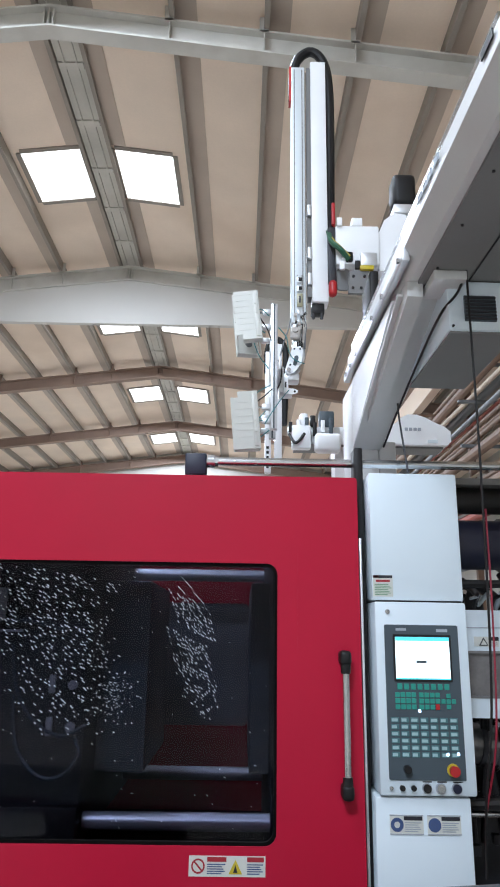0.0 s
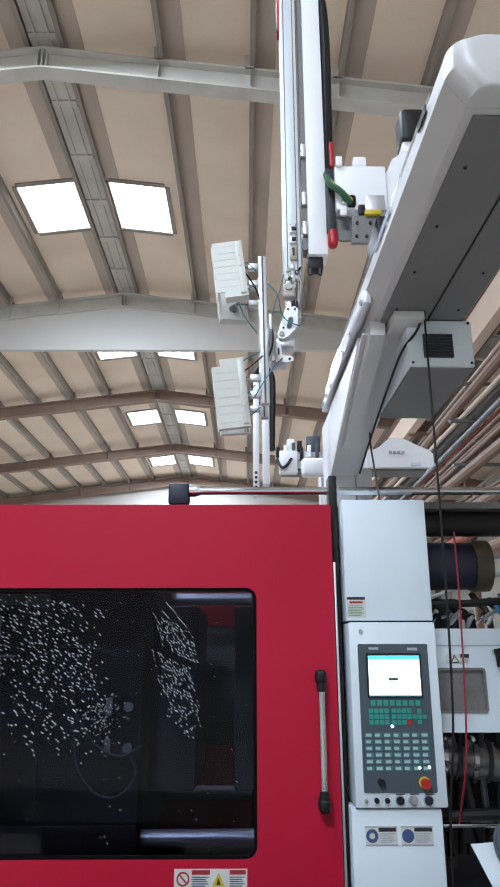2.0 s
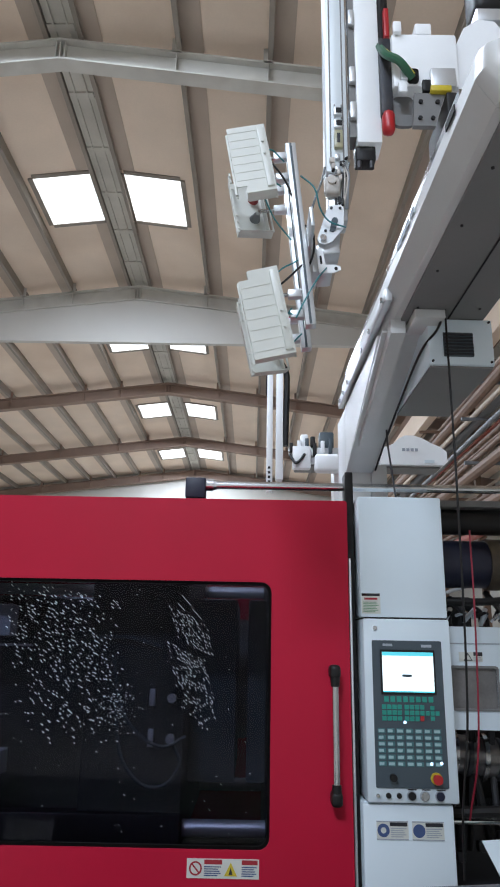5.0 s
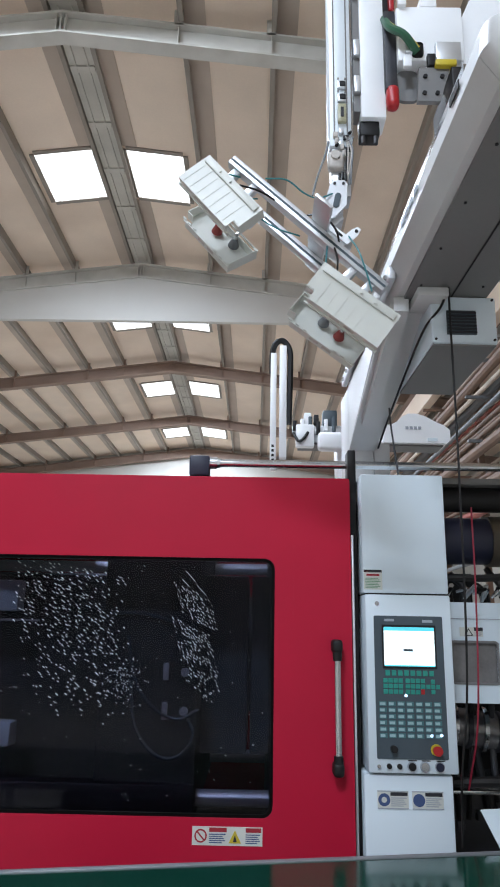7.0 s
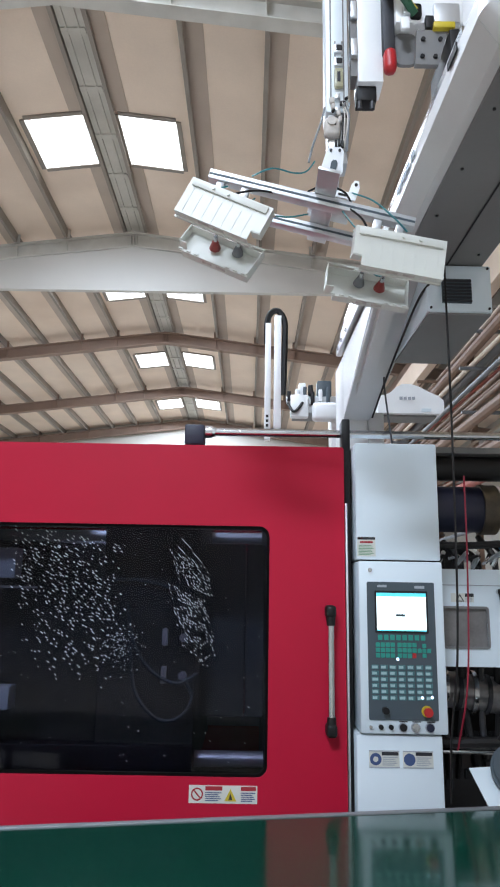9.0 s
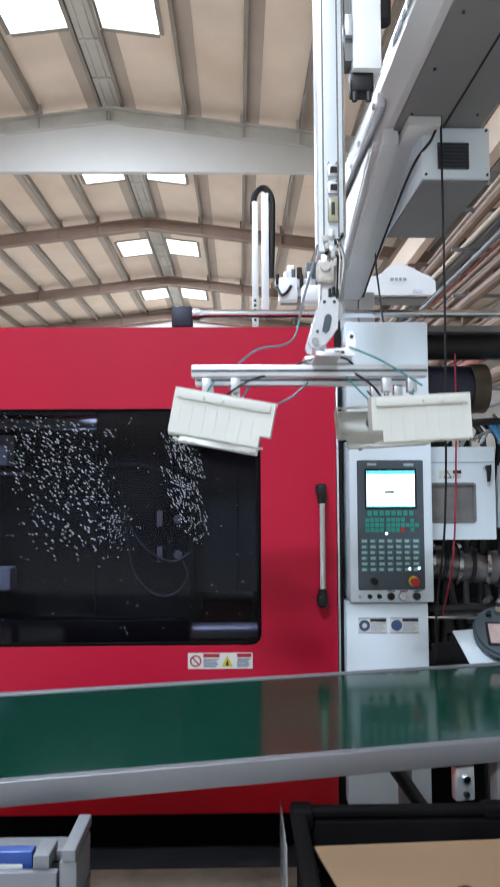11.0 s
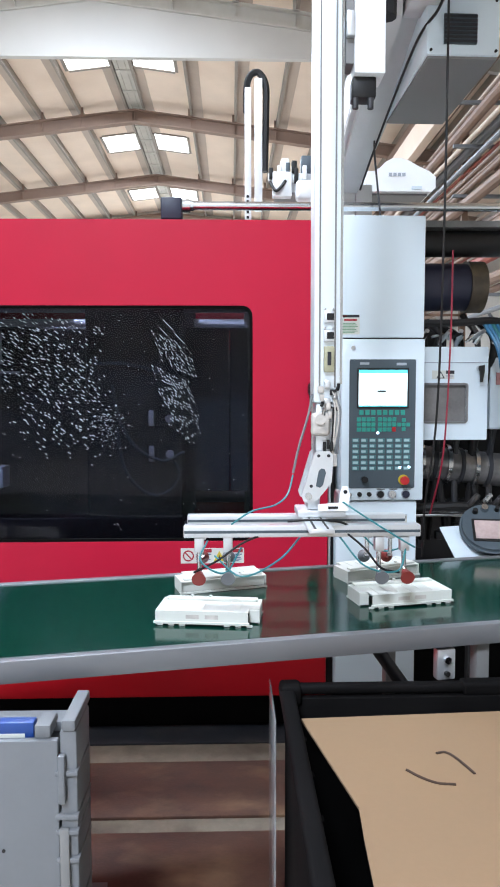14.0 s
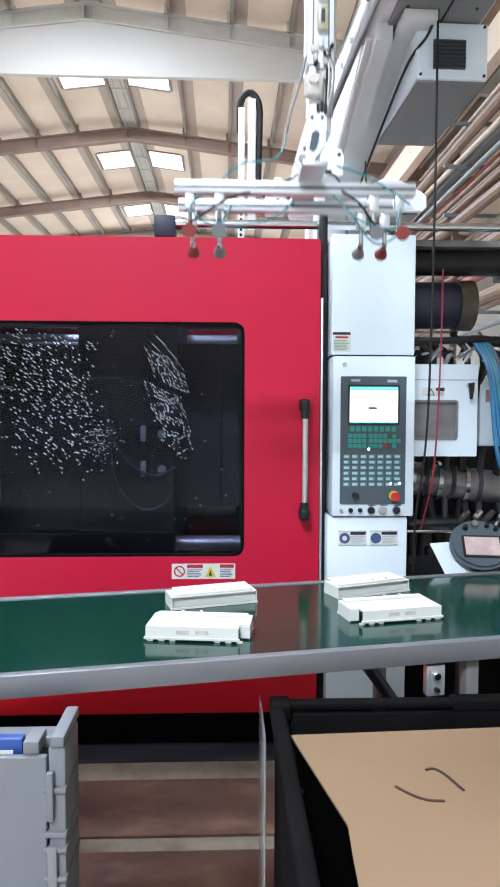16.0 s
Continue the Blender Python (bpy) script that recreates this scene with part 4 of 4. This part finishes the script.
for z in (3.43, 3.375):
    vv = part("valve", B(-0.014, 0.017, -0.062, -0.05, z, z + 0.036, bevel=0.003), ALU, arm)
    part("valve_face", B(-0.006, 0.015, -0.065, -0.062, z + 0.008, z + 0.028), BLACK, vv)
    for x in (-0.011, 0.014):
        part("valve_screw", R((x, -0.064, z + 0.04), (x, -0.05, z + 0.04), 0.003, seg=8), STEEL, vv)
rg = part("regulator", B(-0.014, 0.017, -0.066, -0.05, 3.285, 3.362, bevel=0.004), mat("aged_clear_plastic", (0.38, 0.36, 0.24), 0.3, vary=0.3, scale=30), arm, "yellowed regulator body")
part("dial", B(-0.004, 0.007, -0.068, -0.066, 3.305, 3.345), DARK, rg)
rng = random.Random(21)
FIT = (TAPE, BLACK, ALU, TAPE, STEEL, BLACK)
for i in range(15):
    x, z = rng.uniform(-0.03, 0.03), 3.135 + 0.0082 * i
    w, h = rng.uniform(0.006, 0.012), rng.uniform(0.006, 0.011)
    if i % 3 == 1:
        part("fitting", R((x, -0.072 + rng.uniform(0, .008), z - h), (x + 0.006, -0.055, z + h), 0.006, 0.005, seg=8), FIT[i % 6], arm)
    else:
        part("fitting", B(x - w, x + w, -0.068 + rng.uniform(0, .01), -0.05, z - h, z + h, bevel=0.003), FIT[i % 6], arm)
part("manifold", B(-0.05, 0.006, -0.066, -0.03, 3.095, 3.165, bevel=0.012, seg=3), TAPE, arm, "beige air manifold wrapped in tape")
part("manifold_cap", R((-0.025, -0.074, 3.145), (-0.025, -0.066, 3.145), 0.016, seg=14), TAPE, arm)
for k, (a, b) in enumerate(((0.012, 0.03), (0.024, 0.034), (0.016, 0.02), (0.03, 0.036), (0.01, 0.014))):
    part("air_tube", HOSE([(a, -0.058, 3.23 - 0.012 * k), (b, -0.066, 3.17), (b * 0.9, -0.062, 3.11), (a, -0.05, 3.04)], 0.0028, seg=6), (TAPE, CRATEG, TAPE, CRATEG, BLACK)[k], arm)
for k in range(3):
    part("plug", R((-0.01 + 0.011 * k, -0.058, 3.05 + 0.006 * (k % 2)), (-0.01 + 0.011 * k, -0.056, 3.078 + 0.006 * (k % 2)), 0.0048, seg=8), BLACK, arm)
part("supply_tube", HOSE([(-0.046, -0.04, 3.22), (-0.058, -0.05, 3.16), (-0.088, -0.06, 3.06), (-0.105, -0.065, 2.985)], 0.0038, seg=8), CRATEG, arm, "grey air supply tube")
part("neck", B(-0.035, 0.032, -0.04, 0.04, 3.0, 3.194, bevel=0.005), ALU, arm)
LEVER = [(-0.078, 2.915), (-0.072, 2.898), (-0.052, 2.893), (-0.028, 2.905), (0.012, 2.955), (0.016, 3.035), (0.006, 3.05), (-0.03, 3.05), (-0.042, 3.038)]
wr = part("swivel_lever", P(LEVER, "y", -0.06, -0.045), ALU, arm, "slotted aluminium swivel lever")
part("lever_slot", P([(-0.036, 2.945), (-0.024, 2.94), (-0.015, 2.948), (-0.006, 2.985), (-0.01, 2.996), (-0.02, 2.998), (-0.028, 2.99)], "y", -0.064, -0.06), PANELGREY, wr)
part("pivot_bolt", R((-0.058, -0.070, 2.915), (-0.058, -0.06, 2.915), 0.011, seg=12), STEEL, wr)
for x, z in ((-0.028, 3.036), (0.002, 3.036), (-0.05, 2.945)):
    part("lever_screw", R((x, -0.064, z), (x, -0.06, z), 0.005, seg=8), DARK, wr)
part("swivel_lever", P(LEVER, "y", 0.045, 0.06), ALU, arm)

# gripper: origin at the swivel axis, drawn as when it hangs level
grip = thing("gripper", (0, 0, 0), "aluminium vacuum gripper frame with red suction cups", "gripper")
for y in (-0.11, 0.07):
    r_ = part("rail", B(-0.43, 0.27, y, y + 0.04, -0.14, -0.105, bevel=0.003), ALU, grip)
    part("groove", B(-0.428, 0.268, y - 0.001, y, -0.127, -0.119), PANELGREY, r_)
part("cross_plate", B(-0.075, -0.005, -0.24, 0.2, -0.104, -0.092, bevel=0.002), ALU, grip)
for x in (-0.06, -0.025):
    part("slot", B(x, x + 0.006, -0.23, 0.19, -0.092, -0.0905), BLACK, grip)
part("swivel_plate", B(-0.09, 0.055, -0.06, 0.06, -0.091, -0.07, bevel=0.003), ALU, grip)
part("swivel_block", B(-0.06, -0.02, -0.043, 0.043, -0.07, 0.015, bevel=0.008), ALU, grip)
part("swivel_bracket", P([(-0.03, -0.07), (0.062, -0.07), (0.066, -0.02), (0.058, 0.004), (0.044, 0.004), (0.036, -0.016), (0.034, -0.045), (-0.03, -0.05)], "y", -0.066, -0.061), ROBOT, grip, "white swivel bracket")
part("bracket_hole", R((0.052, -0.069, -0.012), (0.052, -0.066, -0.012), 0.006, seg=10), BLACK, grip)
part("bracket_slot", B(0.0, 0.03, -0.069, -0.066, -0.063, -0.056), BLACK, grip)
part("end_lug", B(0.035, 0.055, -0.05, 0.05, -0.07, -0.02, bevel=0.006), ALU, grip)
for k, x in enumerate((-0.385, -0.30, 0.15, 0.225)):
    for y in (-0.09, 0.09):
        hb = part("holder", B(x - 0.014, x + 0.014, y - 0.014, y + 0.014, -0.185, -0.141, bevel=0.003), ALU, grip)
        part("stem", R((x, y, -0.235), (x, y, -0.185), 0.007, seg=10), STEEL, hb)
        s = -1 if y < 0 else 1
        part("elbow", R((x, y, -0.238), (x, y + s * 0.018, -0.246), 0.008, seg=10), STEEL, hb)
        cup = part("suction_cup", R((x, y + s * 0.050, -0.256), (x, y + s * 0.016, -0.246), 0.021, 0.010, seg=18), SILICONE if k in (0, 3) else CRATEG, hb, "red rubber suction cup" if k in (0, 3) else "")
for pts in ([(-0.105, -0.065, 0.04), (-0.122, -0.08, -0.015), (-0.16, -0.1, -0.045), (-0.23, -0.12, -0.06), (-0.29, -0.11, -0.10)], [(0.04, -0.06, -0.04), (0.12, -0.12, -0.09), (0.2, -0.13, -0.14), (0.25, -0.12, -0.17)],
            [(-0.36, -0.1, -0.15), (-0.38, -0.14, -0.2), (-0.31, -0.13, -0.24), (-0.26, -0.1, -0.17)], [(0.03, -0.1, -0.14), (0.1, -0.14, -0.22), (0.2, -0.12, -0.24), (0.23, -0.1, -0.17)],
            [(-0.34, -0.08, -0.2), (-0.26, -0.15, -0.245), (-0.15, -0.1, -0.21), (-0.08, -0.05, -0.15)], [(0.12, 0.06, -0.16), (0.2, 0.1, -0.23), (0.27, 0.06, -0.2), (0.24, 0.02, -0.14)]):
    part("air_tube", HOSE(pts, 0.0028, seg=6), TEAL, grip, "teal air tube")
for pts in ([(-0.40, -0.12, -0.24), (-0.33, -0.14, -0.2), (-0.25, -0.12, -0.15), (-0.14, -0.08, -0.12)], [(0.04, -0.1, -0.12), (0.1, -0.13, -0.17), (0.15, -0.12, -0.23), (0.21, -0.1, -0.25)], [(-0.12, -0.07, -0.10), (-0.05, -0.13, -0.085), (0.02, -0.13, -0.09), (0.06, -0.09, -0.11)]):
    part("air_tube", HOSE(pts, 0.0036, seg=6), BLACK, grip, "black air tube")


def tray(name):
    """Moulded cover, 0.32 long, stepped ends, lip round the foot; origin under its middle."""
    t = thing(name, (0, 0, 0), "white moulded plastic cover with stepped ends", "plastic part", "moulded covers")
    L, W, H, T = 0.148, 0.066, 0.042, 0.003
    # top plate with a notched corner, walls on three sides, open at +y
    part("top", P([(-L, -W), (L - 0.03, -W), (L - 0.03, -W + 0.035), (L, -W + 0.035), (L, W), (-L, W)], "z", H - T, H), PLASTW, t)
    part("front_wall", B(-L, L - 0.03, -W, -W + T, 0.012, H - T), PLASTW, t)
    part("lip", B(-L - 0.004, L - 0.026, -W - 0.006, -W + T, 0.006, 0.012), PLASTW, t)
    part("end_wall", B(-L, -L + T, -W + T, W, 0.0, H - T), PLASTW, t)
    part("end_wall", B(L - T, L, -W + 0.035, W, 0.0, H - T), PLASTW, t)
    part("corner_wall", B(L - 0.03, L, -W + 0.032, -W + 0.035, 0.004, H - T), PLASTW, t)
    part("rib", B(-L + T, L - T, W - 0.016, W - 0.013, 0.004, H - T), PLASTW, t)
    part("step", B(-L + 0.012, L - 0.012, W - 0.03, W - 0.006, H, H + 0.008, bevel=0.002), PLASTW, t)
    part("back_lip", B(-L - 0.003, L + 0.003, W - 0.004, W + 0.002, 0.0, 0.006), PLASTW, t)
    for i in range(7):
        part("top_rib", B(-0.125 + 0.036 * i, -0.122 + 0.036 * i, -W + 0.004, W - 0.032, H, H + 0.0012), PLASTW, t)
    for x in (-0.06, -0.005):
        part("slot", B(x, x + 0.038, -W - 0.0012, -W, 0.020, 0.032), TAPE, t, "moulded slot")
        part("nub", R((x, W - 0.018, H + 0.006), (x, W - 0.018, H + 0.014), 0.005, seg=8), PLASTW, t)
    for i in range(9):
        x = -0.142 + 0.032 * i
        if not 2 < i < 6:
            part("tooth", B(x, x + 0.016, -W - 0.003, -W + T, 0.0, 0.006), PLASTW, t)
    return t


trays = [tray("plastic_cover") for _ in range(4)]
# one cover is the mirrored hand of the pair
for ch in trays[2].children:
    ch.data.transform(Matrix.Scale(-1, 4, (1, 0, 0)))
    ch.data.flip_normals()

# ---- second robot ----
r2 = thing("distant_robot", (0.8, 2.6, 0.0), "white robot on the neighbouring machine", "robot")
part("beam", B(0.3, 1.50, 2.5, 2.75, 3.14, 3.285, bevel=0.015), ROBOT, r2)
# grey plate paints the shade below the distant white beam
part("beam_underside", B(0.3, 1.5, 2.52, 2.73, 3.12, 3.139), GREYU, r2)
hd2 = part("hood", P([(1.0, 3.135), (1.52, 3.135), (1.55, 3.165), (1.548, 3.25), (1.50, 3.29), (1.42, 3.325), (1.35, 3.365), (1.28, 3.388), (1.21, 3.388), (1.155, 3.36), (1.11, 3.315), (1.06, 3.29), (1.0, 3.286)], "y", 2.46, 2.78), ROBOT, r2, "rounded white hood")
for i in range(4):
    part("logo", B(1.18 + 0.035 * i, 1.205 + 0.035 * i, 2.455, 2.46, 3.25, 3.275), PGREY, hd2)
part("hood_plate", B(1.36, 1.44, 2.452, 2.46, 3.15, 3.175), WHITE, hd2)
part("arm", B(0.058, 0.108, 2.5, 2.58, 2.9, 3.93, bevel=0.006), ROBOT, r2)
part("arm", B(0.135, 0.195, 2.5, 2.58, 3.0, 4.0, bevel=0.006), ROBOT, r2)
for i in range(5):
    part("valve", B(0.07, 0.09, 2.494, 2.5, 2.93 + 0.04 * i, 2.95 + 0.04 * i), BLACK, r2)
part("cable_chain", HOSE([(0.215, 2.54, 3.3), (0.227, 2.54, 3.8), (0.22, 2.54, 3.97), (0.165, 2.54, 4.055), (0.10, 2.54, 4.03), (0.072, 2.54, 3.93), (0.072, 2.54, 3.75)], 0.026, seg=6), BLACK, r2)
part("carriage", B(0.27, 0.42, 2.42, 2.5, 3.08, 3.27, bevel=0.01), ROBOT, r2)
part("carriage_block", B(0.45, 0.66, 2.38, 2.5, 3.05, 3.20, bevel=0.03, seg=3), ROBOT, r2)
part("motor", B(0.50, 0.62, 2.5, 2.6, 3.27, 3.42, bevel=0.012), PANELGREY, r2, "grey servo motor")
part("motor", B(0.34, 0.40, 2.45, 2.55, 3.27, 3.38, bevel=0.01), ROBOT, r2)
part("plug", B(0.42, 0.46, 2.44, 2.5, 3.27, 3.36, bevel=0.006), BLACK, r2)
part("red_block", B(0.72, 0.79, 2.44, 2.5, 3.03, 3.12, bevel=0.006), REDP, r2)
part("cable", HOSE([(0.25, 2.45, 3.2), (0.29, 2.4, 3.12), (0.33, 2.4, 3.14), (0.37, 2.42, 3.2)], 0.012), BLACK, r2)
part("column", B(0.62, 0.80, 2.52, 2.75, 0.0, 3.12), ROBOT, r2)
part("guide", B(0.24, 0.66, 2.47, 2.498, 3.20, 3.27, bevel=0.004), ALU, r2)
for k in range(6):
    part("coupling", B(0.245 + 0.065 * k, 0.275 + 0.065 * k, 2.43, 2.47, 3.22 - 0.03 * (k % 2), 3.30 + 0.02 * (k % 3), bevel=0.004), (BLACK, ROBOT, PANELGREY)[k % 3], r2)
solo("thin_hanging_cable", HOSE([(0.584, 0.10, 2.675), (0.586, 0.095, 2.60), (0.594, 0.06, 2.45), (0.60, 0.03, 2.328)], 0.0045), DARK, "thin dark cable between gusset and console", "cable")

# ---- crates ----
cl = thing("grey_crate", (-0.68, -1.5, 0.0), "grey plastic folding crate with a blue tag", "crate")
fw = part("front_wall", B(-1.2, -0.437, -1.56, -1.54, 0.05, 0.80, bevel=0.004), CRATEG, cl, "smooth grey side panel")
part("hole", R((-0.56, -1.562, 0.55), (-0.56, -1.56, 0.55), 0.004, seg=10), BLACK, fw)
part("back_rim", B(-1.2, -0.44, -1.50, -1.44, 0.79, 0.815, bevel=0.004), CRATEG, cl)
part("corner_post", B(-0.434, -0.396, -1.555, -1.42, 0.05, 0.82, bevel=0.006), CRATEG, cl, "ribbed corner post")
for z in (0.72, 0.62, 0.585, 0.52, 0.40):
    part("rib", B(-0.444, -0.393, -1.565, -1.43, z, z + 0.012, bevel=0.003), CRATEG, cl)
part("top_bar", B(-0.428, -0.398, -1.56, -1.40, 0.82, 0.845, bevel=0.004), CRATEG, cl)
part("clip", B(-0.436, -0.42, -1.572, -1.555, 0.66, 0.77, bevel=0.004), CRATEG, cl)
part("latch", B(-0.436, -0.414, -1.568, -1.555, 0.44, 0.60, bevel=0.004), GREYU, cl)
part("tag", B(-0.585, -0.495, -1.535, -1.505, 0.785, 0.83, bevel=0.004), BLUE, cl, "blue tag clip")
part("tag_holder", B(-0.60, -0.48, -1.53, -1.50, 0.78, 0.80, bevel=0.003), CRATEG, cl)
part("tag_clip", B(-0.605, -0.592, -1.54, -1.50, 0.78, 0.835, bevel=0.003), PLASTW, cl)
part("tag_label", B(-0.575, -0.515, -1.537, -1.535, 0.79, 0.805), PLASTW, cl)
part("rim_block", B(-0.49, -0.455, -1.55, -1.48, 0.80, 0.83, bevel=0.004), CRATEG, cl)
part("bottom", B(-1.2, -0.44, -1.54, -1.0, 0.0, 0.06), CRATEG, cl)
part("back_wall", B(-1.2, -0.44, -1.5, -1.48, 0.06, 0.788), CRATEG, cl)
cr = thing("black_crate", (0.46, -1.7, 0.0), "large black plastic crate with a rounded rim", "crate")
for a in ((0.085, 0.11, -2.2, -1.27, 0, 0.77), (0.95, 0.975, -2.2, -1.27, 0, 0.77), (0.11, 0.95, -1.30, -1.275, 0, 0.77), (0.11, 0.95, -2.2, -2.175, 0, 0.77), (0.11, 0.95, -2.175, -1.30, 0, 0.05)):
    part("wall", B(*a, bevel=0.004), CRATEB, cr)
for a in ((0.068, 0.108, -2.2, -1.255, 0.772, 0.797), (0.955, 0.995, -2.2, -1.255, 0.772, 0.797), (0.108, 0.955, -1.29, -1.255, 0.772, 0.797), (0.07, 0.125, -1.315, -1.25, 0.755, 0.803), (0.55, 0.75, -1.295, -1.25, 0.765, 0.802)):
    part("rim", B(*a, bevel=0.01, seg=3), CRATEB, cr)
for y in (-1.5, -1.65, -1.8):
    part("rib", B(0.111, 0.118, y, y + 0.02, 0.3, 0.76), CRATEB, cr)
sh = thing("cardboard_sheet", (0.5, -1.75, 0.74), "tan cardboard sheet with two cut slits", "cardboard")
part("sheet", P([(0.115, -1.39), (0.93, -1.35), (0.93, -2.15), (0.165, -2.15), (0.182, -1.86), (0.19, -1.76)], "z", 0.755, 0.760), CARD, sh)
SLIT = mat("cut_edge", (0.035, 0.018, 0.01), 0.9)
part("slit", HOSE([(0.315, -1.63, 0.7605), (0.338, -1.66, 0.7605), (0.366, -1.682, 0.7605), (0.402, -1.688, 0.7605)], 0.0034, seg=5), SLIT, sh, "dark cut slit")
part("slit", HOSE([(0.398, -1.565, 0.7605), (0.42, -1.562, 0.7605), (0.437, -1.59, 0.7605), (0.455, -1.65, 0.7605)], 0.0034, seg=5), SLIT, sh, "dark cut slit")
for y0, y1 in ((-0.60, -0.22), (-1.05, -0.69)):
    solo("brown_floor_board", B(-1.3, 0.34, y0, y1, 0.001, 0.014, bevel=0.003), BROWNB, "worn brown wooden board lying on the floor", "board", "floor boards")
TANDIRT = mat("floor_toning_strip", (0.20, 0.165, 0.12), 0.8, vary=0.3, scale=8, dirt=(0.07, 0.05, 0.035), dirt_amount=0.7, bump=0.2)
# strips added over concrete that renders too bright beside the boards
for y0, y1 in ((-0.214, -0.066), (-0.684, -0.606)):
    solo("dusty_floor_strip", B(-1.3, 0.34, y0, y1, 0.001, 0.007, bevel=0.002), TANDIRT, "dusty tan strip laid to tone down the bright floor", "floor strip", "floor strips")
# dark sheet added on the floor in place of the machine's shadow
solo("oily_rubber_mat", B(-1.3, 0.34, -0.06, 0.11, 0.001, 0.012, bevel=0.003), DARK, "dark sheet standing for the shadow under the machine edge", "mat")
solo("acrylic_sheet", B(0.052, 0.056, -1.36, -1.1, 0.0, 0.74, bevel=0.001), CLEAR, "thin clear plastic sheet standing by the crate", "plastic sheet")


# ---- motions ----
CARRIAGE_Y = [(0, 0.63), (0.5, 0.42), (1.0, 0.22), (1.5, 0.03), (2.0, -0.21), (2.5, -0.44), (3.0, -0.68), (3.5, -0.86), (3.8, -0.905), (4.2, -0.92), (16, -0.92)]
AXIS_Z = [(0, 3.035), (4.7, 3.035), (7.5, 3.045), (8.7, 3.05), (9.2, 3.03), (9.6, 2.93), (10.0, 2.73), (10.4, 2.48), (10.8, 2.202), (11.0, 2.06), (11.2, 1.914), (11.5, 1.705), (11.8, 1.515), (12.0, 1.38), (12.15, 1.305), (12.35, 1.28), (14.4, 1.275), (14.5, 1.285), (14.6, 1.316), (14.8, 1.458), (15.1, 1.681), (15.4, 1.893), (15.7, 2.095), (16.0, 2.321)]
SWIVEL = [(0, 90), (4.7, 88), (5.2, 82), (6.0, 63), (6.8, 46), (7.0, 43), (7.5, 35), (8.0, 28), (8.5, 21), (8.7, 18), (9.3, 10), (10.0, 3), (10.6, 0), (16, 0)]

# roll of the held covers, keyed to fit their tilt in the camera's view
HELD_ROLL = [(0, -6), (4.7, -6), (6.8, 8), (8.7, 13), (11, 11), (16, 11)]
HELD_ROLL_B = [(0, -5), (8.0, -8), (11, -3), (16, -3)]


def along(table, t):
    for (a, u), (b, v) in zip(table, table[1:]):
        if t <= b:
            return u + (v - u) * max(0.0, (t - a) / (b - a))
    return table[-1][1]


def arm_x(t):
    return 0.235 - (along(CARRIAGE_Y, t) + 0.92) * 0.035


def grip_pose(t):
    # the gripper swings about the tip of the lever
    return pose(arm_x(t) - 0.055, along(CARRIAGE_Y, t), along(AXIS_Z, t) - 0.04, 0, along(SWIVEL, t), 0) @ pose(0.055, 0, 0.04)


def motions():
    times = sorted({round(0.1 * i, 2) for i in range(161)})
    walk(car, [(t, pose(arm_x(t), along(CARRIAGE_Y, t), 0)) for t in times])
    walk(arm, [(t, pose(0, 0, along(AXIS_Z, t) - 2.94)) for t in times])
    walk(mid, [(t, pose(0, 0, 0.53 * (along(AXIS_Z, t) - 3.04))) for t in times])
    walk(grip, [(t, grip_pose(t)) for t in times])
    walk(platen, [(t, pose(x, 0, 0)) for t, x in ((0, -0.47), (0.5, -0.37), (1.0, -0.28), (1.5, -0.22), (2.5, -0.15), (3.5, -0.095), (5.0, -0.05), (7.0, -0.012), (10, 0.0), (16, 0.0))])
    # place on the belt, and place under the gripper, of the four covers
    rest = [(-0.118, -1.05, -7), (-0.098, -0.70, 197), (0.478, -0.885, 12), (0.462, -0.575, 201)]
    held = [(-0.335, -0.113, -7, 92), (-0.365, 0.108, 172, 104), (0.235, -0.113, 5, 92), (0.18, 0.108, 185, 104)]
    for tr, (x, y, w), (hx, hy, hw, tip) in zip(trays, rest, held):
        hold = pose(0, 0, 0, tip, 0, hw)
        rows = [(t, grip_pose(t) @ pose(hx, hy, -0.265, 0, along(HELD_ROLL if hx < 0 else HELD_ROLL_B, t), 0) @ hold) for t in times if t <= 12.8]
        rows += [(12.9, pose((x + arm_x(12) + hx) / 2, y, 0.965, 45, 0, (w + hw) / 2)), (13.0, pose(x, y, 0.92, 12, 0, w)), (13.1, pose(x, y, 0.901, 0, 0, w)), (16, pose(x, y, 0.901, 0, 0, w))]
        walk(tr, rows)


motions()
